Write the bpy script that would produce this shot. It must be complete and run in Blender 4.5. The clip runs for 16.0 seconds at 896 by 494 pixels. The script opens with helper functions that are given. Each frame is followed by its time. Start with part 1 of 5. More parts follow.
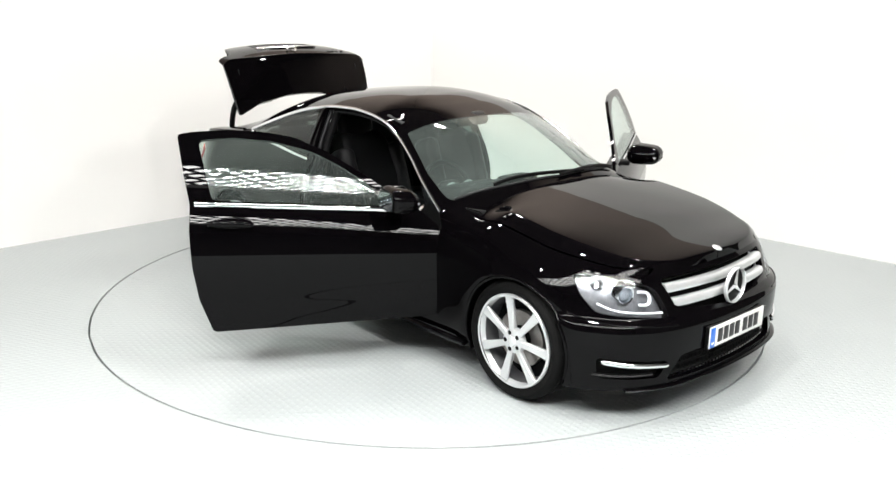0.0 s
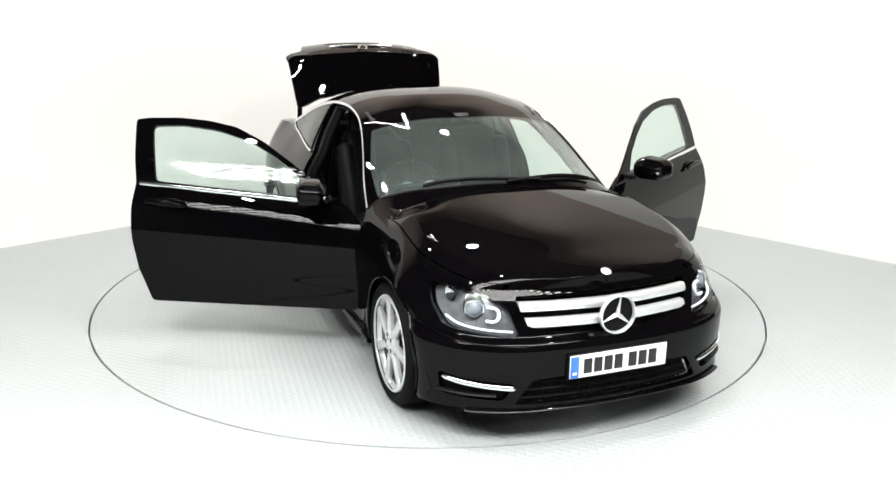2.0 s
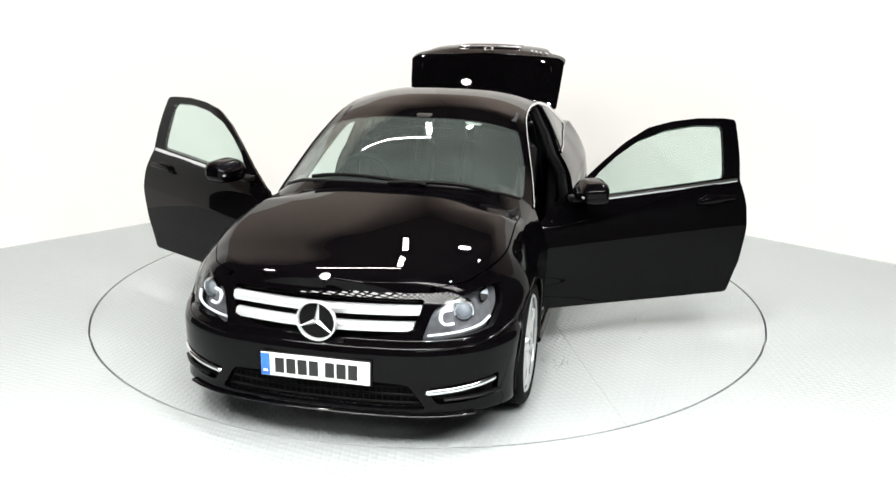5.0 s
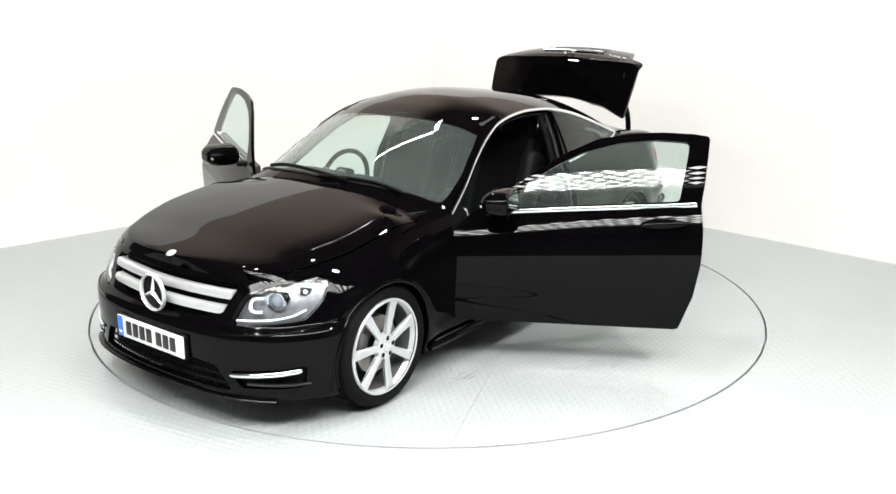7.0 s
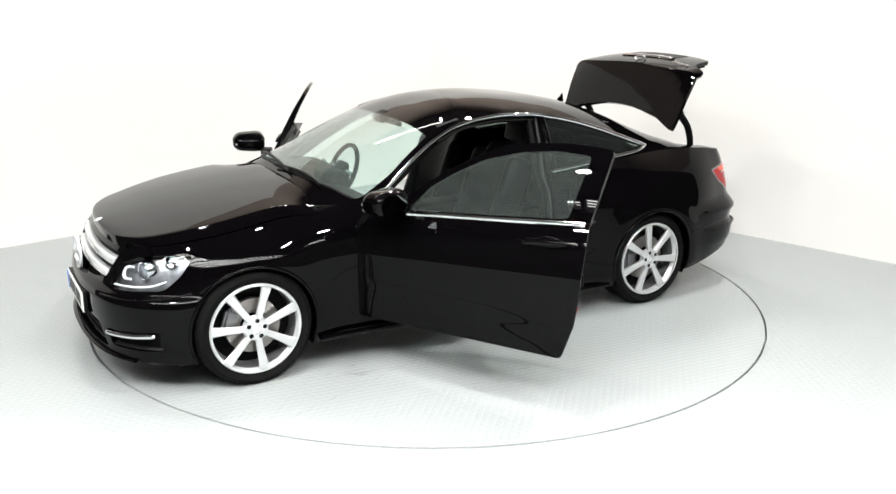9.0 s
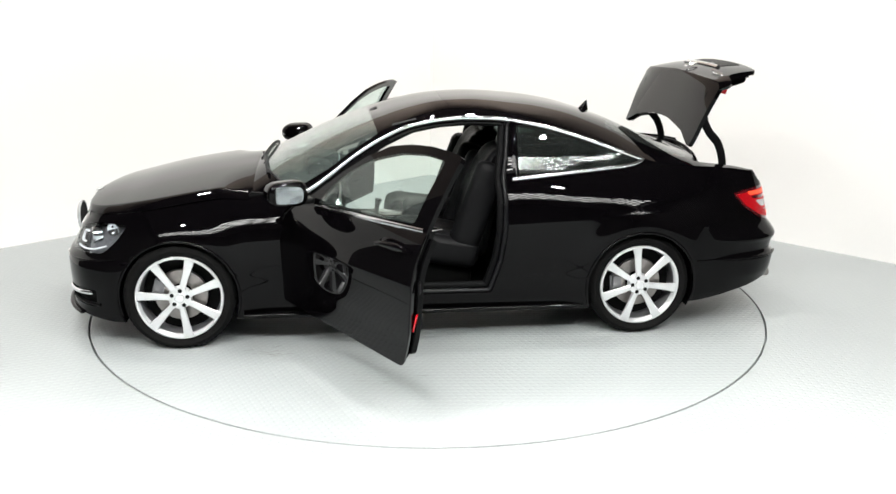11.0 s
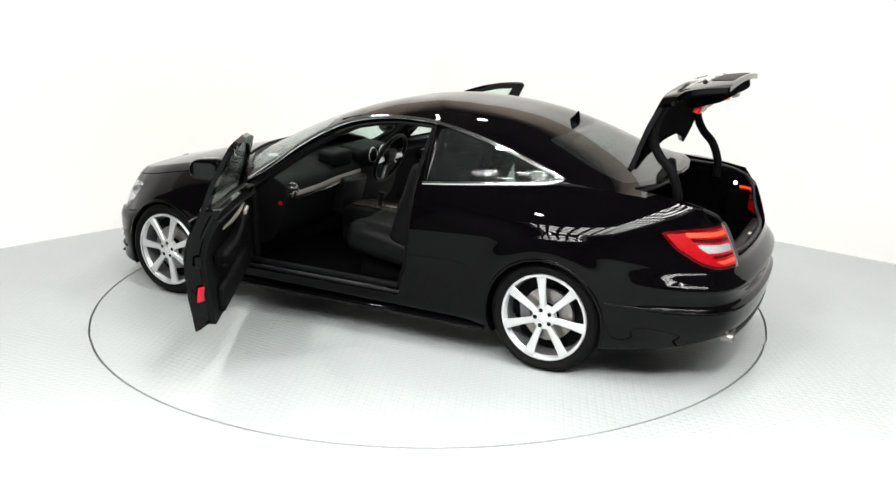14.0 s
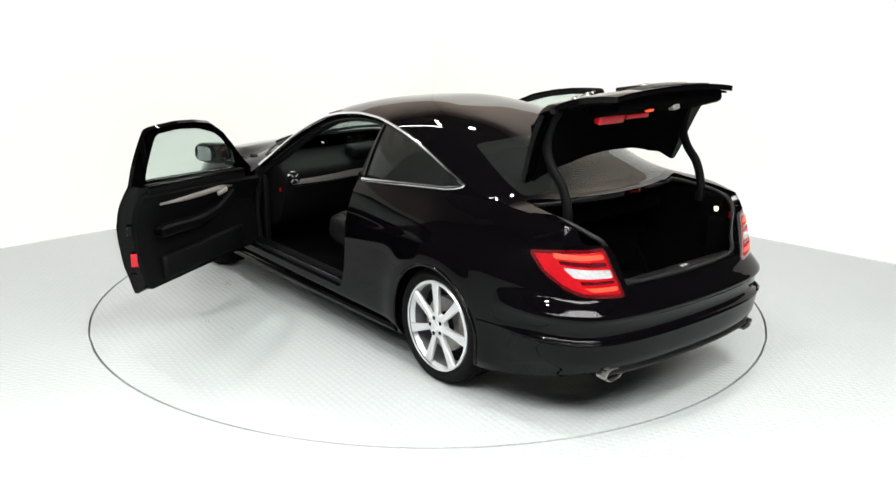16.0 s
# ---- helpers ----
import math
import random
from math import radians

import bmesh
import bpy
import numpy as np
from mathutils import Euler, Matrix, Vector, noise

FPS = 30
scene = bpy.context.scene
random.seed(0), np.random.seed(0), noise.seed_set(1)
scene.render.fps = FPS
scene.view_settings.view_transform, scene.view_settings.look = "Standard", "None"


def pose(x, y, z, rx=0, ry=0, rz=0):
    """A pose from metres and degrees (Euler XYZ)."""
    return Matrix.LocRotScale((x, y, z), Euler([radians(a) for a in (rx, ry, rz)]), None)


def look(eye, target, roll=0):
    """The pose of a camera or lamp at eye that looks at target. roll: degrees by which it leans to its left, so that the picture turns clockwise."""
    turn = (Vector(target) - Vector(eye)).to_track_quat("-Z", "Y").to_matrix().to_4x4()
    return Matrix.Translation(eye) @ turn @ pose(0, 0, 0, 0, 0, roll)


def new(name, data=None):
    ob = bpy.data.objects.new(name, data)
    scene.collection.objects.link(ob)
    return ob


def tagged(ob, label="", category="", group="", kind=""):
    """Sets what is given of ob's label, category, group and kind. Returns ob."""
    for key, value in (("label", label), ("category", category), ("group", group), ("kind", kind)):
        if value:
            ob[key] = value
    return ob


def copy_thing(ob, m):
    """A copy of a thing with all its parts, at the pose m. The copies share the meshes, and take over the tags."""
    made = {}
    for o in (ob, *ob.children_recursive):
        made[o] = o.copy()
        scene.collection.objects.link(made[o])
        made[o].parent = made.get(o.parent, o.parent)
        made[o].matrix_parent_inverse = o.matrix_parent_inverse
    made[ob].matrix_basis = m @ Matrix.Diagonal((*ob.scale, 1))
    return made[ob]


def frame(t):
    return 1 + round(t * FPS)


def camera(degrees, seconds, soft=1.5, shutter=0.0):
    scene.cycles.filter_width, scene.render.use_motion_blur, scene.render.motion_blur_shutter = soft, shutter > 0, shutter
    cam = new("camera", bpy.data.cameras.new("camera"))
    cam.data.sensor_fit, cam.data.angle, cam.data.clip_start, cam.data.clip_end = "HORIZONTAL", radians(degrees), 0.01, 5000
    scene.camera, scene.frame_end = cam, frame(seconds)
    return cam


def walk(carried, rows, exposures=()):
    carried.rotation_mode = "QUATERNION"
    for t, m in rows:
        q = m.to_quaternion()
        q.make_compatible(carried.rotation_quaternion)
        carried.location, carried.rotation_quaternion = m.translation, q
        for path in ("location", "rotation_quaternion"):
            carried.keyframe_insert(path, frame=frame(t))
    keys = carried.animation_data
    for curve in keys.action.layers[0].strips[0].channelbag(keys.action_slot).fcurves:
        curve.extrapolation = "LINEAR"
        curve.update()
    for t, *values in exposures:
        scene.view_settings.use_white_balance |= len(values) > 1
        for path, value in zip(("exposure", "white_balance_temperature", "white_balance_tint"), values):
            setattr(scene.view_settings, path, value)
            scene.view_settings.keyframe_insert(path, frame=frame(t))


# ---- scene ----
from mathutils import geometry

# the camera stands still before the turntable
EYE = Vector((0.0, -5.952, 2.030))
YAW, PITCH, ROLL = radians(-1.158), radians(-15.946), 0.74
AHEAD = Vector((-math.sin(YAW) * math.cos(PITCH), math.cos(YAW) * math.cos(PITCH), math.sin(PITCH)))
cam = camera(53.72, 16.0)
STILL = look(EYE, EYE + AHEAD, ROLL)
walk(cam, [(0, STILL), (16, STILL)])

# heading of the car on the turntable, degrees, second by second
HEADING = [(0, -48.40), (0.5, -52.44), (1, -57.52), (1.5, -63.10), (2, -69.02), (2.5, -74.80), (3, -80.75), (3.5, -86.60), (4, -92.50),
           (6.5, -121.48), (7, -127.40), (7.5, -133.25), (8, -139.10), (8.5, -144.93), (9, -150.78), (11.5, -179.35), (12, -185.13),
           (12.5, -190.90), (13, -196.66), (13.5, -202.40), (14, -208.14), (14.5, -213.86), (15, -219.60), (15.5, -225.36), (16, -231.29)]
TABLE_R = 2.254
CAR_X, CAR_Y = 0.183, 0.050          # the car's middle on the turntable, along and across its heading

# ---------------------------------------------------------------- light
world = bpy.data.worlds.new("world")
scene.world = world
world.use_nodes = True
world.node_tree.nodes["Background"].inputs["Color"].default_value = (0.9, 0.95, 1.0, 1)
world.node_tree.nodes["Background"].inputs["Strength"].default_value = 0.02
scene.view_settings.exposure = 0.0


def lamp(name, x, y, z, tx, ty, tz, sx, sy, power, colour=(1.0, 0.96, 0.91), spread=170):
    li = bpy.data.lights.new(name, "AREA")
    li.shape, li.size, li.size_y = "RECTANGLE", sx, sy
    li.energy, li.color, li.spread = power, colour, radians(spread)
    ob = new(name, li)
    ob.matrix_world = look((x, y, z), (tx, ty, tz))
    return ob


CEIL = 4.6


def spot(x, y, power, r=0.085):
    li = bpy.data.lights.new("ceiling_spot", "AREA")
    li.shape, li.size, li.energy, li.color, li.spread = "DISK", 2 * r, power, (0.985, 0.98, 0.95), radians(165)
    ob = new("ceiling_spot", li)
    ob.matrix_world = look((x, y, CEIL - 0.16), (x * 0.7, y * 0.7 + 0.3, 0))
    return ob


SPOTS = [(-2.3, -3.3), (2.3, -3.3), (-2.5, 0.2), (2.5, 0.2), (0.5, 2.2), (0.2, -2.0)]
for sx, sy in SPOTS:
    spot(sx, sy, 72)
# the long light box over the camera, behind its lattice, and a thin strip in the ceiling
LATTICE = (-4.2, 4.2, -5.82, -4.55, 4.42)
lamp("light_box", 0, -5.29, 4.56, 0, -5.28, 0, 8.3, 1.46, 2920, (0.99, 0.99, 0.965))
lamp("ceiling_strip", -1.0, 2.0, CEIL - 0.03, -1.0, 2.01, 0, 1.3, 0.05, 20)
lamp("ceiling_strip", -0.36, 2.5, CEIL - 0.03, -0.36, 2.51, 0, 0.08, 0.7, 20)


# ---------------------------------------------------------------- materials
def material(name, colour, rough=0.5, metal=0.0, **more):
    m = bpy.data.materials.new(name)
    m.use_nodes = True
    b = m.node_tree.nodes["Principled BSDF"]
    b.inputs["Base Color"].default_value = (*colour, 1)
    b.inputs["Roughness"].default_value = rough
    b.inputs["Metallic"].default_value = metal
    for k, v in more.items():
        b.inputs[k.replace("_", " ")].default_value = v
    return m


def vary(m, scale, amount, bump=0.0, bump_scale=None, rough=0.0, detail=4.0, distance=0.01):
    """Noise over the base colour and the roughness, and a fine relief."""
    nt = m.node_tree
    b = nt.nodes["Principled BSDF"]
    co = nt.nodes.new("ShaderNodeTexCoord")
    no = nt.nodes.new("ShaderNodeTexNoise")
    no.inputs["Scale"].default_value, no.inputs["Detail"].default_value = scale, detail
    nt.links.new(co.outputs["Object"], no.inputs["Vector"])
    c = b.inputs["Base Color"].default_value[:3]
    mix = nt.nodes.new("ShaderNodeMix")
    mix.data_type = "RGBA"
    mix.inputs[6].default_value = (*[v * (1 - amount) for v in c], 1)
    mix.inputs[7].default_value = (*[min(1, v * (1 + amount)) for v in c], 1)
    nt.links.new(no.outputs["Fac"], mix.inputs[0])
    nt.links.new(mix.outputs[2], b.inputs["Base Color"])
    if rough:
        r0 = b.inputs["Roughness"].default_value
        mr = nt.nodes.new("ShaderNodeMapRange")
        mr.inputs["To Min"].default_value, mr.inputs["To Max"].default_value = max(0, r0 - rough), min(1, r0 + rough)
        nt.links.new(no.outputs["Fac"], mr.inputs["Value"])
        nt.links.new(mr.outputs["Result"], b.inputs["Roughness"])
    if bump:
        n2 = nt.nodes.new("ShaderNodeTexNoise")
        n2.inputs["Scale"].default_value, n2.inputs["Detail"].default_value = bump_scale or scale * 8, 3
        nt.links.new(co.outputs["Object"], n2.inputs["Vector"])
        bu = nt.nodes.new("ShaderNodeBump")
        bu.inputs["Strength"].default_value, bu.inputs["Distance"].default_value = bump, distance
        nt.links.new(n2.outputs["Fac"], bu.inputs["Height"])
        nt.links.new(bu.outputs["Normal"], b.inputs["Normal"])
    return m


def glass(name, tint, gloss=1.0, haze=0.0):
    """A clear pane: tinted see-through with a mirror that grows towards grazing sight, and a pale haze mixed in."""
    m = bpy.data.materials.new(name)
    m.use_nodes = True
    nt = m.node_tree
    nt.nodes.clear()
    out = nt.nodes.new("ShaderNodeOutputMaterial")
    tr = nt.nodes.new("ShaderNodeBsdfTransparent")
    tr.inputs["Color"].default_value = (*tint, 1)
    gl = nt.nodes.new("ShaderNodeBsdfGlossy")
    gl.inputs["Roughness"].default_value = 0.008
    lw = nt.nodes.new("ShaderNodeLayerWeight")
    lw.inputs["Blend"].default_value = 0.5
    po = nt.nodes.new("ShaderNodeMath")
    po.operation = "POWER"
    po.inputs[1].default_value = 5.0
    mu = nt.nodes.new("ShaderNodeMath")
    mu.operation = "MULTIPLY_ADD"
    mu.inputs[1].default_value, mu.inputs[2].default_value = 0.9 * gloss, 0.035 * gloss
    mx = nt.nodes.new("ShaderNodeMixShader")
    nt.links.new(lw.outputs["Facing"], po.inputs[0])
    nt.links.new(po.outputs[0], mu.inputs[0])
    nt.links.new(mu.outputs[0], mx.inputs[0])
    nt.links.new(tr.outputs[0], mx.inputs[1])
    nt.links.new(gl.outputs[0], mx.inputs[2])
    # pale patchy diffuse part: the veil of light on the glass, put in as colour
    df = nt.nodes.new("ShaderNodeBsdfDiffuse")
    df.inputs["Color"].default_value = (0.62, 0.68, 0.66, 1)
    no = nt.nodes.new("ShaderNodeTexNoise")
    no.inputs["Scale"].default_value = 3.0
    mr = nt.nodes.new("ShaderNodeMapRange")
    mr.inputs["To Min"].default_value, mr.inputs["To Max"].default_value = haze * 0.6, haze * 1.4
    nt.links.new(no.outputs["Fac"], mr.inputs["Value"])
    hazed = nt.nodes.new("ShaderNodeMixShader")
    nt.links.new(mr.outputs["Result"], hazed.inputs[0])
    nt.links.new(mx.outputs[0], hazed.inputs[1])
    nt.links.new(df.outputs[0], hazed.inputs[2])
    nt.links.new(hazed.outputs[0], out.inputs[0])
    return m


def glow(name, colour, strength, base=None):
    m = material(name, base or colour, 0.3)
    b = m.node_tree.nodes["Principled BSDF"]
    b.inputs["Emission Color"].default_value = (*colour, 1)
    b.inputs["Emission Strength"].default_value = strength
    return m


M_PAINT = material("black_paint", (0.0012, 0.0010, 0.0013), 0.4, 0.0, Coat_Weight=1.0, Coat_Roughness=0.010, Coat_IOR=1.24, Specular_IOR_Level=0.0)
M_BOWL = vary(material("lamp_bowl", (0.30, 0.30, 0.315), 0.25, 0.6), 30, 0.55)
M_PROJ = material("projector_glass", (0.25, 0.27, 0.30), 0.03, 0.0, Coat_Weight=1.0)
M_STRIP = material("light_guide", (0.85, 0.86, 0.88), 0.25)
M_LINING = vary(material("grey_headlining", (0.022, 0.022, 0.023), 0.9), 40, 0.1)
M_INLAY = vary(material("satin_inlay", (0.36, 0.33, 0.31), 0.35, 0.5), 18, 0.15)
M_PLASTIC = vary(material("black_plastic", (0.0027, 0.0027, 0.0029), 0.45, Specular_IOR_Level=0.16), 30, 0.2, 0.1, 400)
M_RUBBER = vary(material("tyre_rubber", (0.005, 0.005, 0.005), 0.75, Specular_IOR_Level=0.07), 40, 0.25, 0.2, 200)
M_SEAL = material("rubber_seal", (0.006, 0.006, 0.007), 0.5, Specular_IOR_Level=0.3)
M_CHROME = material("chrome", (0.82, 0.83, 0.85), 0.08, 1.0)
M_SATIN = vary(material("satin_silver", (0.80, 0.81, 0.82), 0.26, 0.65), 20, 0.05)
M_ALLOY = vary(material("alloy_silver", (0.66, 0.67, 0.68), 0.30, 0.5), 12, 0.06)
M_ALLOY_DARK = material("alloy_shade", (0.20, 0.20, 0.21), 0.4, 0.6)
M_DISC = vary(material("brake_steel", (0.30, 0.28, 0.27), 0.35, 0.9), 30, 0.2)
M_SCREEN = glass("screen_glass", (0.84, 0.93, 0.90), 1.3, 0.035)
M_GLASS = glass("clear_glass", (0.86, 0.93, 0.90), 1.0, 0.02)
M_TINT = glass("tinted_glass", (0.40, 0.45, 0.43), 1.1, 0.012)
M_LENS = glass("lamp_lens", (0.96, 0.97, 0.98), 0.6)
M_LEATHER = vary(material("black_leather", (0.005, 0.005, 0.0055), 0.42, Specular_IOR_Level=0.11), 25, 0.25, 0.25, 350, 0.08, distance=0.004)
M_TRIM = vary(material("soft_black_trim", (0.0026, 0.0026, 0.0029), 0.6, Specular_IOR_Level=0.09), 30, 0.2, 0.2, 500, distance=0.003)
M_CARPET = vary(material("black_carpet", (0.0012, 0.0012, 0.0013), 0.95, Specular_IOR_Level=0.02), 60, 0.3, 0.4, 600)
M_WHITE_PLATE = vary(material("white_plate", (0.80, 0.80, 0.78), 0.35), 10, 0.02)
M_BLUE = material("blue_band", (0.03, 0.16, 0.62), 0.35)
M_INK = material("plate_black", (0.01, 0.01, 0.01), 0.4)
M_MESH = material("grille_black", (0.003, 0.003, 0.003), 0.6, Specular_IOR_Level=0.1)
M_RED = glow("red_lens", (0.9, 0.001, 0.010), 0.15, (0.25, 0.001, 0.004))
vary(M_RED, 70, 0.5, 0.3, 160)
M_RED.node_tree.nodes["Principled BSDF"].inputs["Specular IOR Level"].default_value = 0.15
M_RED_RIM = material("red_rim", (0.07, 0.001, 0.003), 0.12, 0.0, Coat_Weight=1.0)
M_RED_LIT = glow("red_lit", (1.0, 0.10, 0.025), 1.1, (0.4, 0.02, 0.02))
M_REFLECTOR = material("red_reflector", (0.50, 0.004, 0.010), 0.25, 0.0)
M_WHITE_LENS = vary(material("white_lens", (0.48, 0.48, 0.49), 0.15, 0.3), 60, 0.35)
M_BULB = glow("small_bulb", (1.0, 0.78, 0.52), 5.0)
M_MIRROR = material("mirror_glass", (0.50, 0.53, 0.55), 0.02, 1.0)
M_WOOD = vary(material("dark_ash_trim", (0.03, 0.02, 0.016), 0.25, 0.0, Coat_Weight=0.6), 6, 0.4)


# ---------------------------------------------------------------- the room
def box(bm, x0, x1, y0, y1, z0, z1, m=None):
    vs = [bm.verts.new(Vector(c) if m is None else m @ Vector(c)) for c in
          ((x0, y0, z0), (x1, y0, z0), (x1, y1, z0), (x0, y1, z0), (x0, y0, z1), (x1, y0, z1), (x1, y1, z1), (x0, y1, z1))]
    for f in ((3, 2, 1, 0), (4, 5, 6, 7), (0, 1, 5, 4), (1, 2, 6, 5), (2, 3, 7, 6), (3, 0, 4, 7)):
        bm.faces.new([vs[i] for i in f])
    return vs


def link(name, bm, mat, parent=None, label="", smooth=False, angle=None):
    me = bpy.data.meshes.new(name)
    bmesh.ops.recalc_face_normals(bm, faces=bm.faces)
    if smooth:
        for f in bm.faces:
            f.smooth = True
        if angle:
            for e in bm.edges:
                if len(e.link_faces) == 2 and e.calc_face_angle(0) > radians(angle):
                    e.smooth = False
    bm.to_mesh(me)
    bm.free()
    me.materials.append(mat)
    ob = new(name, me)
    if parent is not None:
        ob.parent = parent
    if label:
        tagged(ob, label)
    return ob


M_WALL = vary(material("white_wall", (0.90, 0.885, 0.865), 0.6), 0.8, 0.012, 0.03, 60, 0.05)
# upper walls are out of view; the brown stands for their dim light
M_UPPER = vary(material("dimmed_upper_wall", (0.46, 0.385, 0.34), 0.85), 0.9, 0.2)
M_DARK_WALL = vary(material("dark_hall_wall", (0.035, 0.033, 0.032), 0.8), 1.5, 0.2)
M_CEIL = vary(material("dark_ceiling", (0.085, 0.075, 0.07), 0.85), 1.5, 0.2)


def tread_floor(name, colour):
    """White floor paint over raised tread plate."""
    m = vary(material(name, colour, 0.34), 1.2, 0.03, rough=0.08)
    nt = m.node_tree
    b = nt.nodes["Principled BSDF"]
    co = nt.nodes.new("ShaderNodeTexCoord")
    heights = []
    for turn in (45, -45):
        mp = nt.nodes.new("ShaderNodeMapping")
        mp.inputs["Rotation"].default_value = (0, 0, radians(turn))
        mp.inputs["Scale"].default_value = (1 / 0.060, 1 / 0.030, 1)
        nt.links.new(co.outputs["Object"], mp.inputs["Vector"])
        fr = nt.nodes.new("ShaderNodeVectorMath")
        fr.operation = "FRACTION"
        nt.links.new(mp.outputs[0], fr.inputs[0])
        su = nt.nodes.new("ShaderNodeVectorMath")
        su.operation = "SUBTRACT"
        su.inputs[1].default_value = (0.5, 0.5, 0)
        nt.links.new(fr.outputs[0], su.inputs[0])
        sc = nt.nodes.new("ShaderNodeVectorMath")
        sc.operation = "MULTIPLY"
        sc.inputs[1].default_value = (2.3, 4.6, 0)
        nt.links.new(su.outputs[0], sc.inputs[0])
        le = nt.nodes.new("ShaderNodeVectorMath")
        le.operation = "LENGTH"
        nt.links.new(sc.outputs[0], le.inputs[0])
        mr = nt.nodes.new("ShaderNodeMapRange")
        mr.inputs["From Min"].default_value, mr.inputs["From Max"].default_value = 1.0, 0.55
        nt.links.new(le.outputs["Value"], mr.inputs["Value"])
        heights.append(mr.outputs["Result"])
    ad = nt.nodes.new("ShaderNodeMath")
    ad.operation = "MAXIMUM"
    nt.links.new(heights[0], ad.inputs[0])
    nt.links.new(heights[1], ad.inputs[1])
    bu = nt.nodes.new("ShaderNodeBump")
    bu.inputs["Strength"].default_value, bu.inputs["Distance"].default_value = 0.5, 0.004
    nt.links.new(ad.outputs[0], bu.inputs["Height"])
    nt.links.new(bu.outputs["Normal"], b.inputs["Normal"])
    return m


M_FLOOR = tread_floor("floor_paint", (0.340, 0.362, 0.362))
M_SCUFF = vary(material("tyre_scuff", (0.28, 0.28, 0.27), 0.8), 30, 0.3)

CORNER = Vector((-0.01, 4.235, 0))
LEFT = Vector((-1.0, -0.925, 0)).normalized()
RIGHT = Vector((1.0, -0.9375, 0)).normalized()


def wall(name, a, b, out, mat, z0, z1, label):
    """An upright wall from a to b, 0.2 m thick on the side of out."""
    bm = bmesh.new()
    o = out.normalized() * 0.2
    lo = [a, b, b + o, a + o]
    vs = [bm.verts.new(p + Vector((0, 0, z0))) for p in lo] + [bm.verts.new(p + Vector((0, 0, z1))) for p in lo]
    for f in ((3, 2, 1, 0), (4, 5, 6, 7), (0, 1, 5, 4), (1, 2, 6, 5), (2, 3, 7, 6), (3, 0, 4, 7)):
        bm.faces.new([vs[i] for i in f])
    return tagged(link(name, bm, mat), label, "wall", kind="structure")


WHITE_TOP = 2.7


def room():
    a, b = CORNER + LEFT * 6.4, CORNER + RIGHT * 6.4
    wall("wall_left", CORNER, a, Vector((-LEFT.y, LEFT.x, 0)) * -1, M_WALL, 0, WHITE_TOP, "plain white painted studio wall")
    wall("wall_left_upper", CORNER, a, Vector((-LEFT.y, LEFT.x, 0)) * -1, M_UPPER, WHITE_TOP, CEIL, "unseen upper wall, coloured brown for dim light")
    wall("wall_right", CORNER, b, Vector((RIGHT.y, -RIGHT.x, 0)) * -1, M_WALL, 0, WHITE_TOP, "plain white painted studio wall")
    wall("wall_right_upper", CORNER, b, Vector((RIGHT.y, -RIGHT.x, 0)) * -1, M_UPPER, WHITE_TOP, CEIL, "unseen upper wall, coloured brown for dim light")
    c, d = Vector((a.x, -9.0, 0)), Vector((b.x, -9.0, 0))
    wall("wall_side_left", a, c, Vector((-1, 0, 0)), M_DARK_WALL, 0, CEIL, "dark hall wall beside the studio")
    wall("wall_side_right", b, d, Vector((1, 0, 0)), M_DARK_WALL, 0, CEIL, "dark hall wall beside the studio")
    wall("wall_behind", c, d, Vector((0, -1, 0)), M_DARK_WALL, 0, CEIL, "dark hall wall behind the turntable")
    bm = bmesh.new()
    box(bm, -6.0, 6.0, -10.0, 6.0, CEIL, CEIL + 0.15)
    tagged(link("ceiling", bm, M_CEIL), "dark hall ceiling", "ceiling", kind="structure")
    # floor with a round hole for the turntable
    bm = bmesh.new()
    n = 180
    ring, rim, far = [], [], []
    for i in range(n):
        t = 2 * math.pi * i / n
        c, s = math.cos(t), math.sin(t)
        ring.append(bm.verts.new(((TABLE_R + 0.007) * c, (TABLE_R + 0.007) * s, 0)))
        rim.append(bm.verts.new(((TABLE_R + 0.007) * c, (TABLE_R + 0.007) * s, -0.06)))
        k = 10.5
        far.append(bm.verts.new((k * c, k * s, 0)))
    for i in range(n):
        j = (i + 1) % n
        bm.faces.new((ring[i], far[i], far[j], ring[j]))
        bm.faces.new((rim[i], ring[i], ring[j], rim[j]))
    bm.faces.new(rim)
    f = link("floor", bm, M_FLOOR)
    tagged(f, "white painted tread plate studio floor", "floor", kind="structure")
    # turntable: round steel deck of welded plates, with fine seams
    table = new("turntable")
    tagged(table, "white round turntable of tread plates flush with the floor", "turntable")
    cuts = [-2.4, -0.78, 0.72, 2.4]
    for y0, y1 in zip(cuts, cuts[1:]):
        bm = bmesh.new()
        bmesh.ops.create_cone(bm, cap_ends=True, segments=180, radius1=TABLE_R - 0.006, radius2=TABLE_R - 0.006, depth=0.05)
        bmesh.ops.translate(bm, verts=bm.verts, vec=(0, 0, -0.025))
        for co, no in (((0, y0 + 0.001, 0), (0, -1, 0)), ((0, y1 - 0.001, 0), (0, 1, 0))):
            r = bmesh.ops.bisect_plane(bm, geom=bm.verts[:] + bm.edges[:] + bm.faces[:], plane_co=co, plane_no=no, clear_outer=True)
            ed = [e for e in r["geom_cut"] if isinstance(e, bmesh.types.BMEdge)]
            if ed:
                bmesh.ops.edgeloop_fill(bm, edges=ed)
        p = link("floor_plate", bm, M_FLOOR, table)
        p.rotation_euler = (0, 0, radians(21))
    # dark scuffs left by tyres
    rng = random.Random(4)
    bm = bmesh.new()
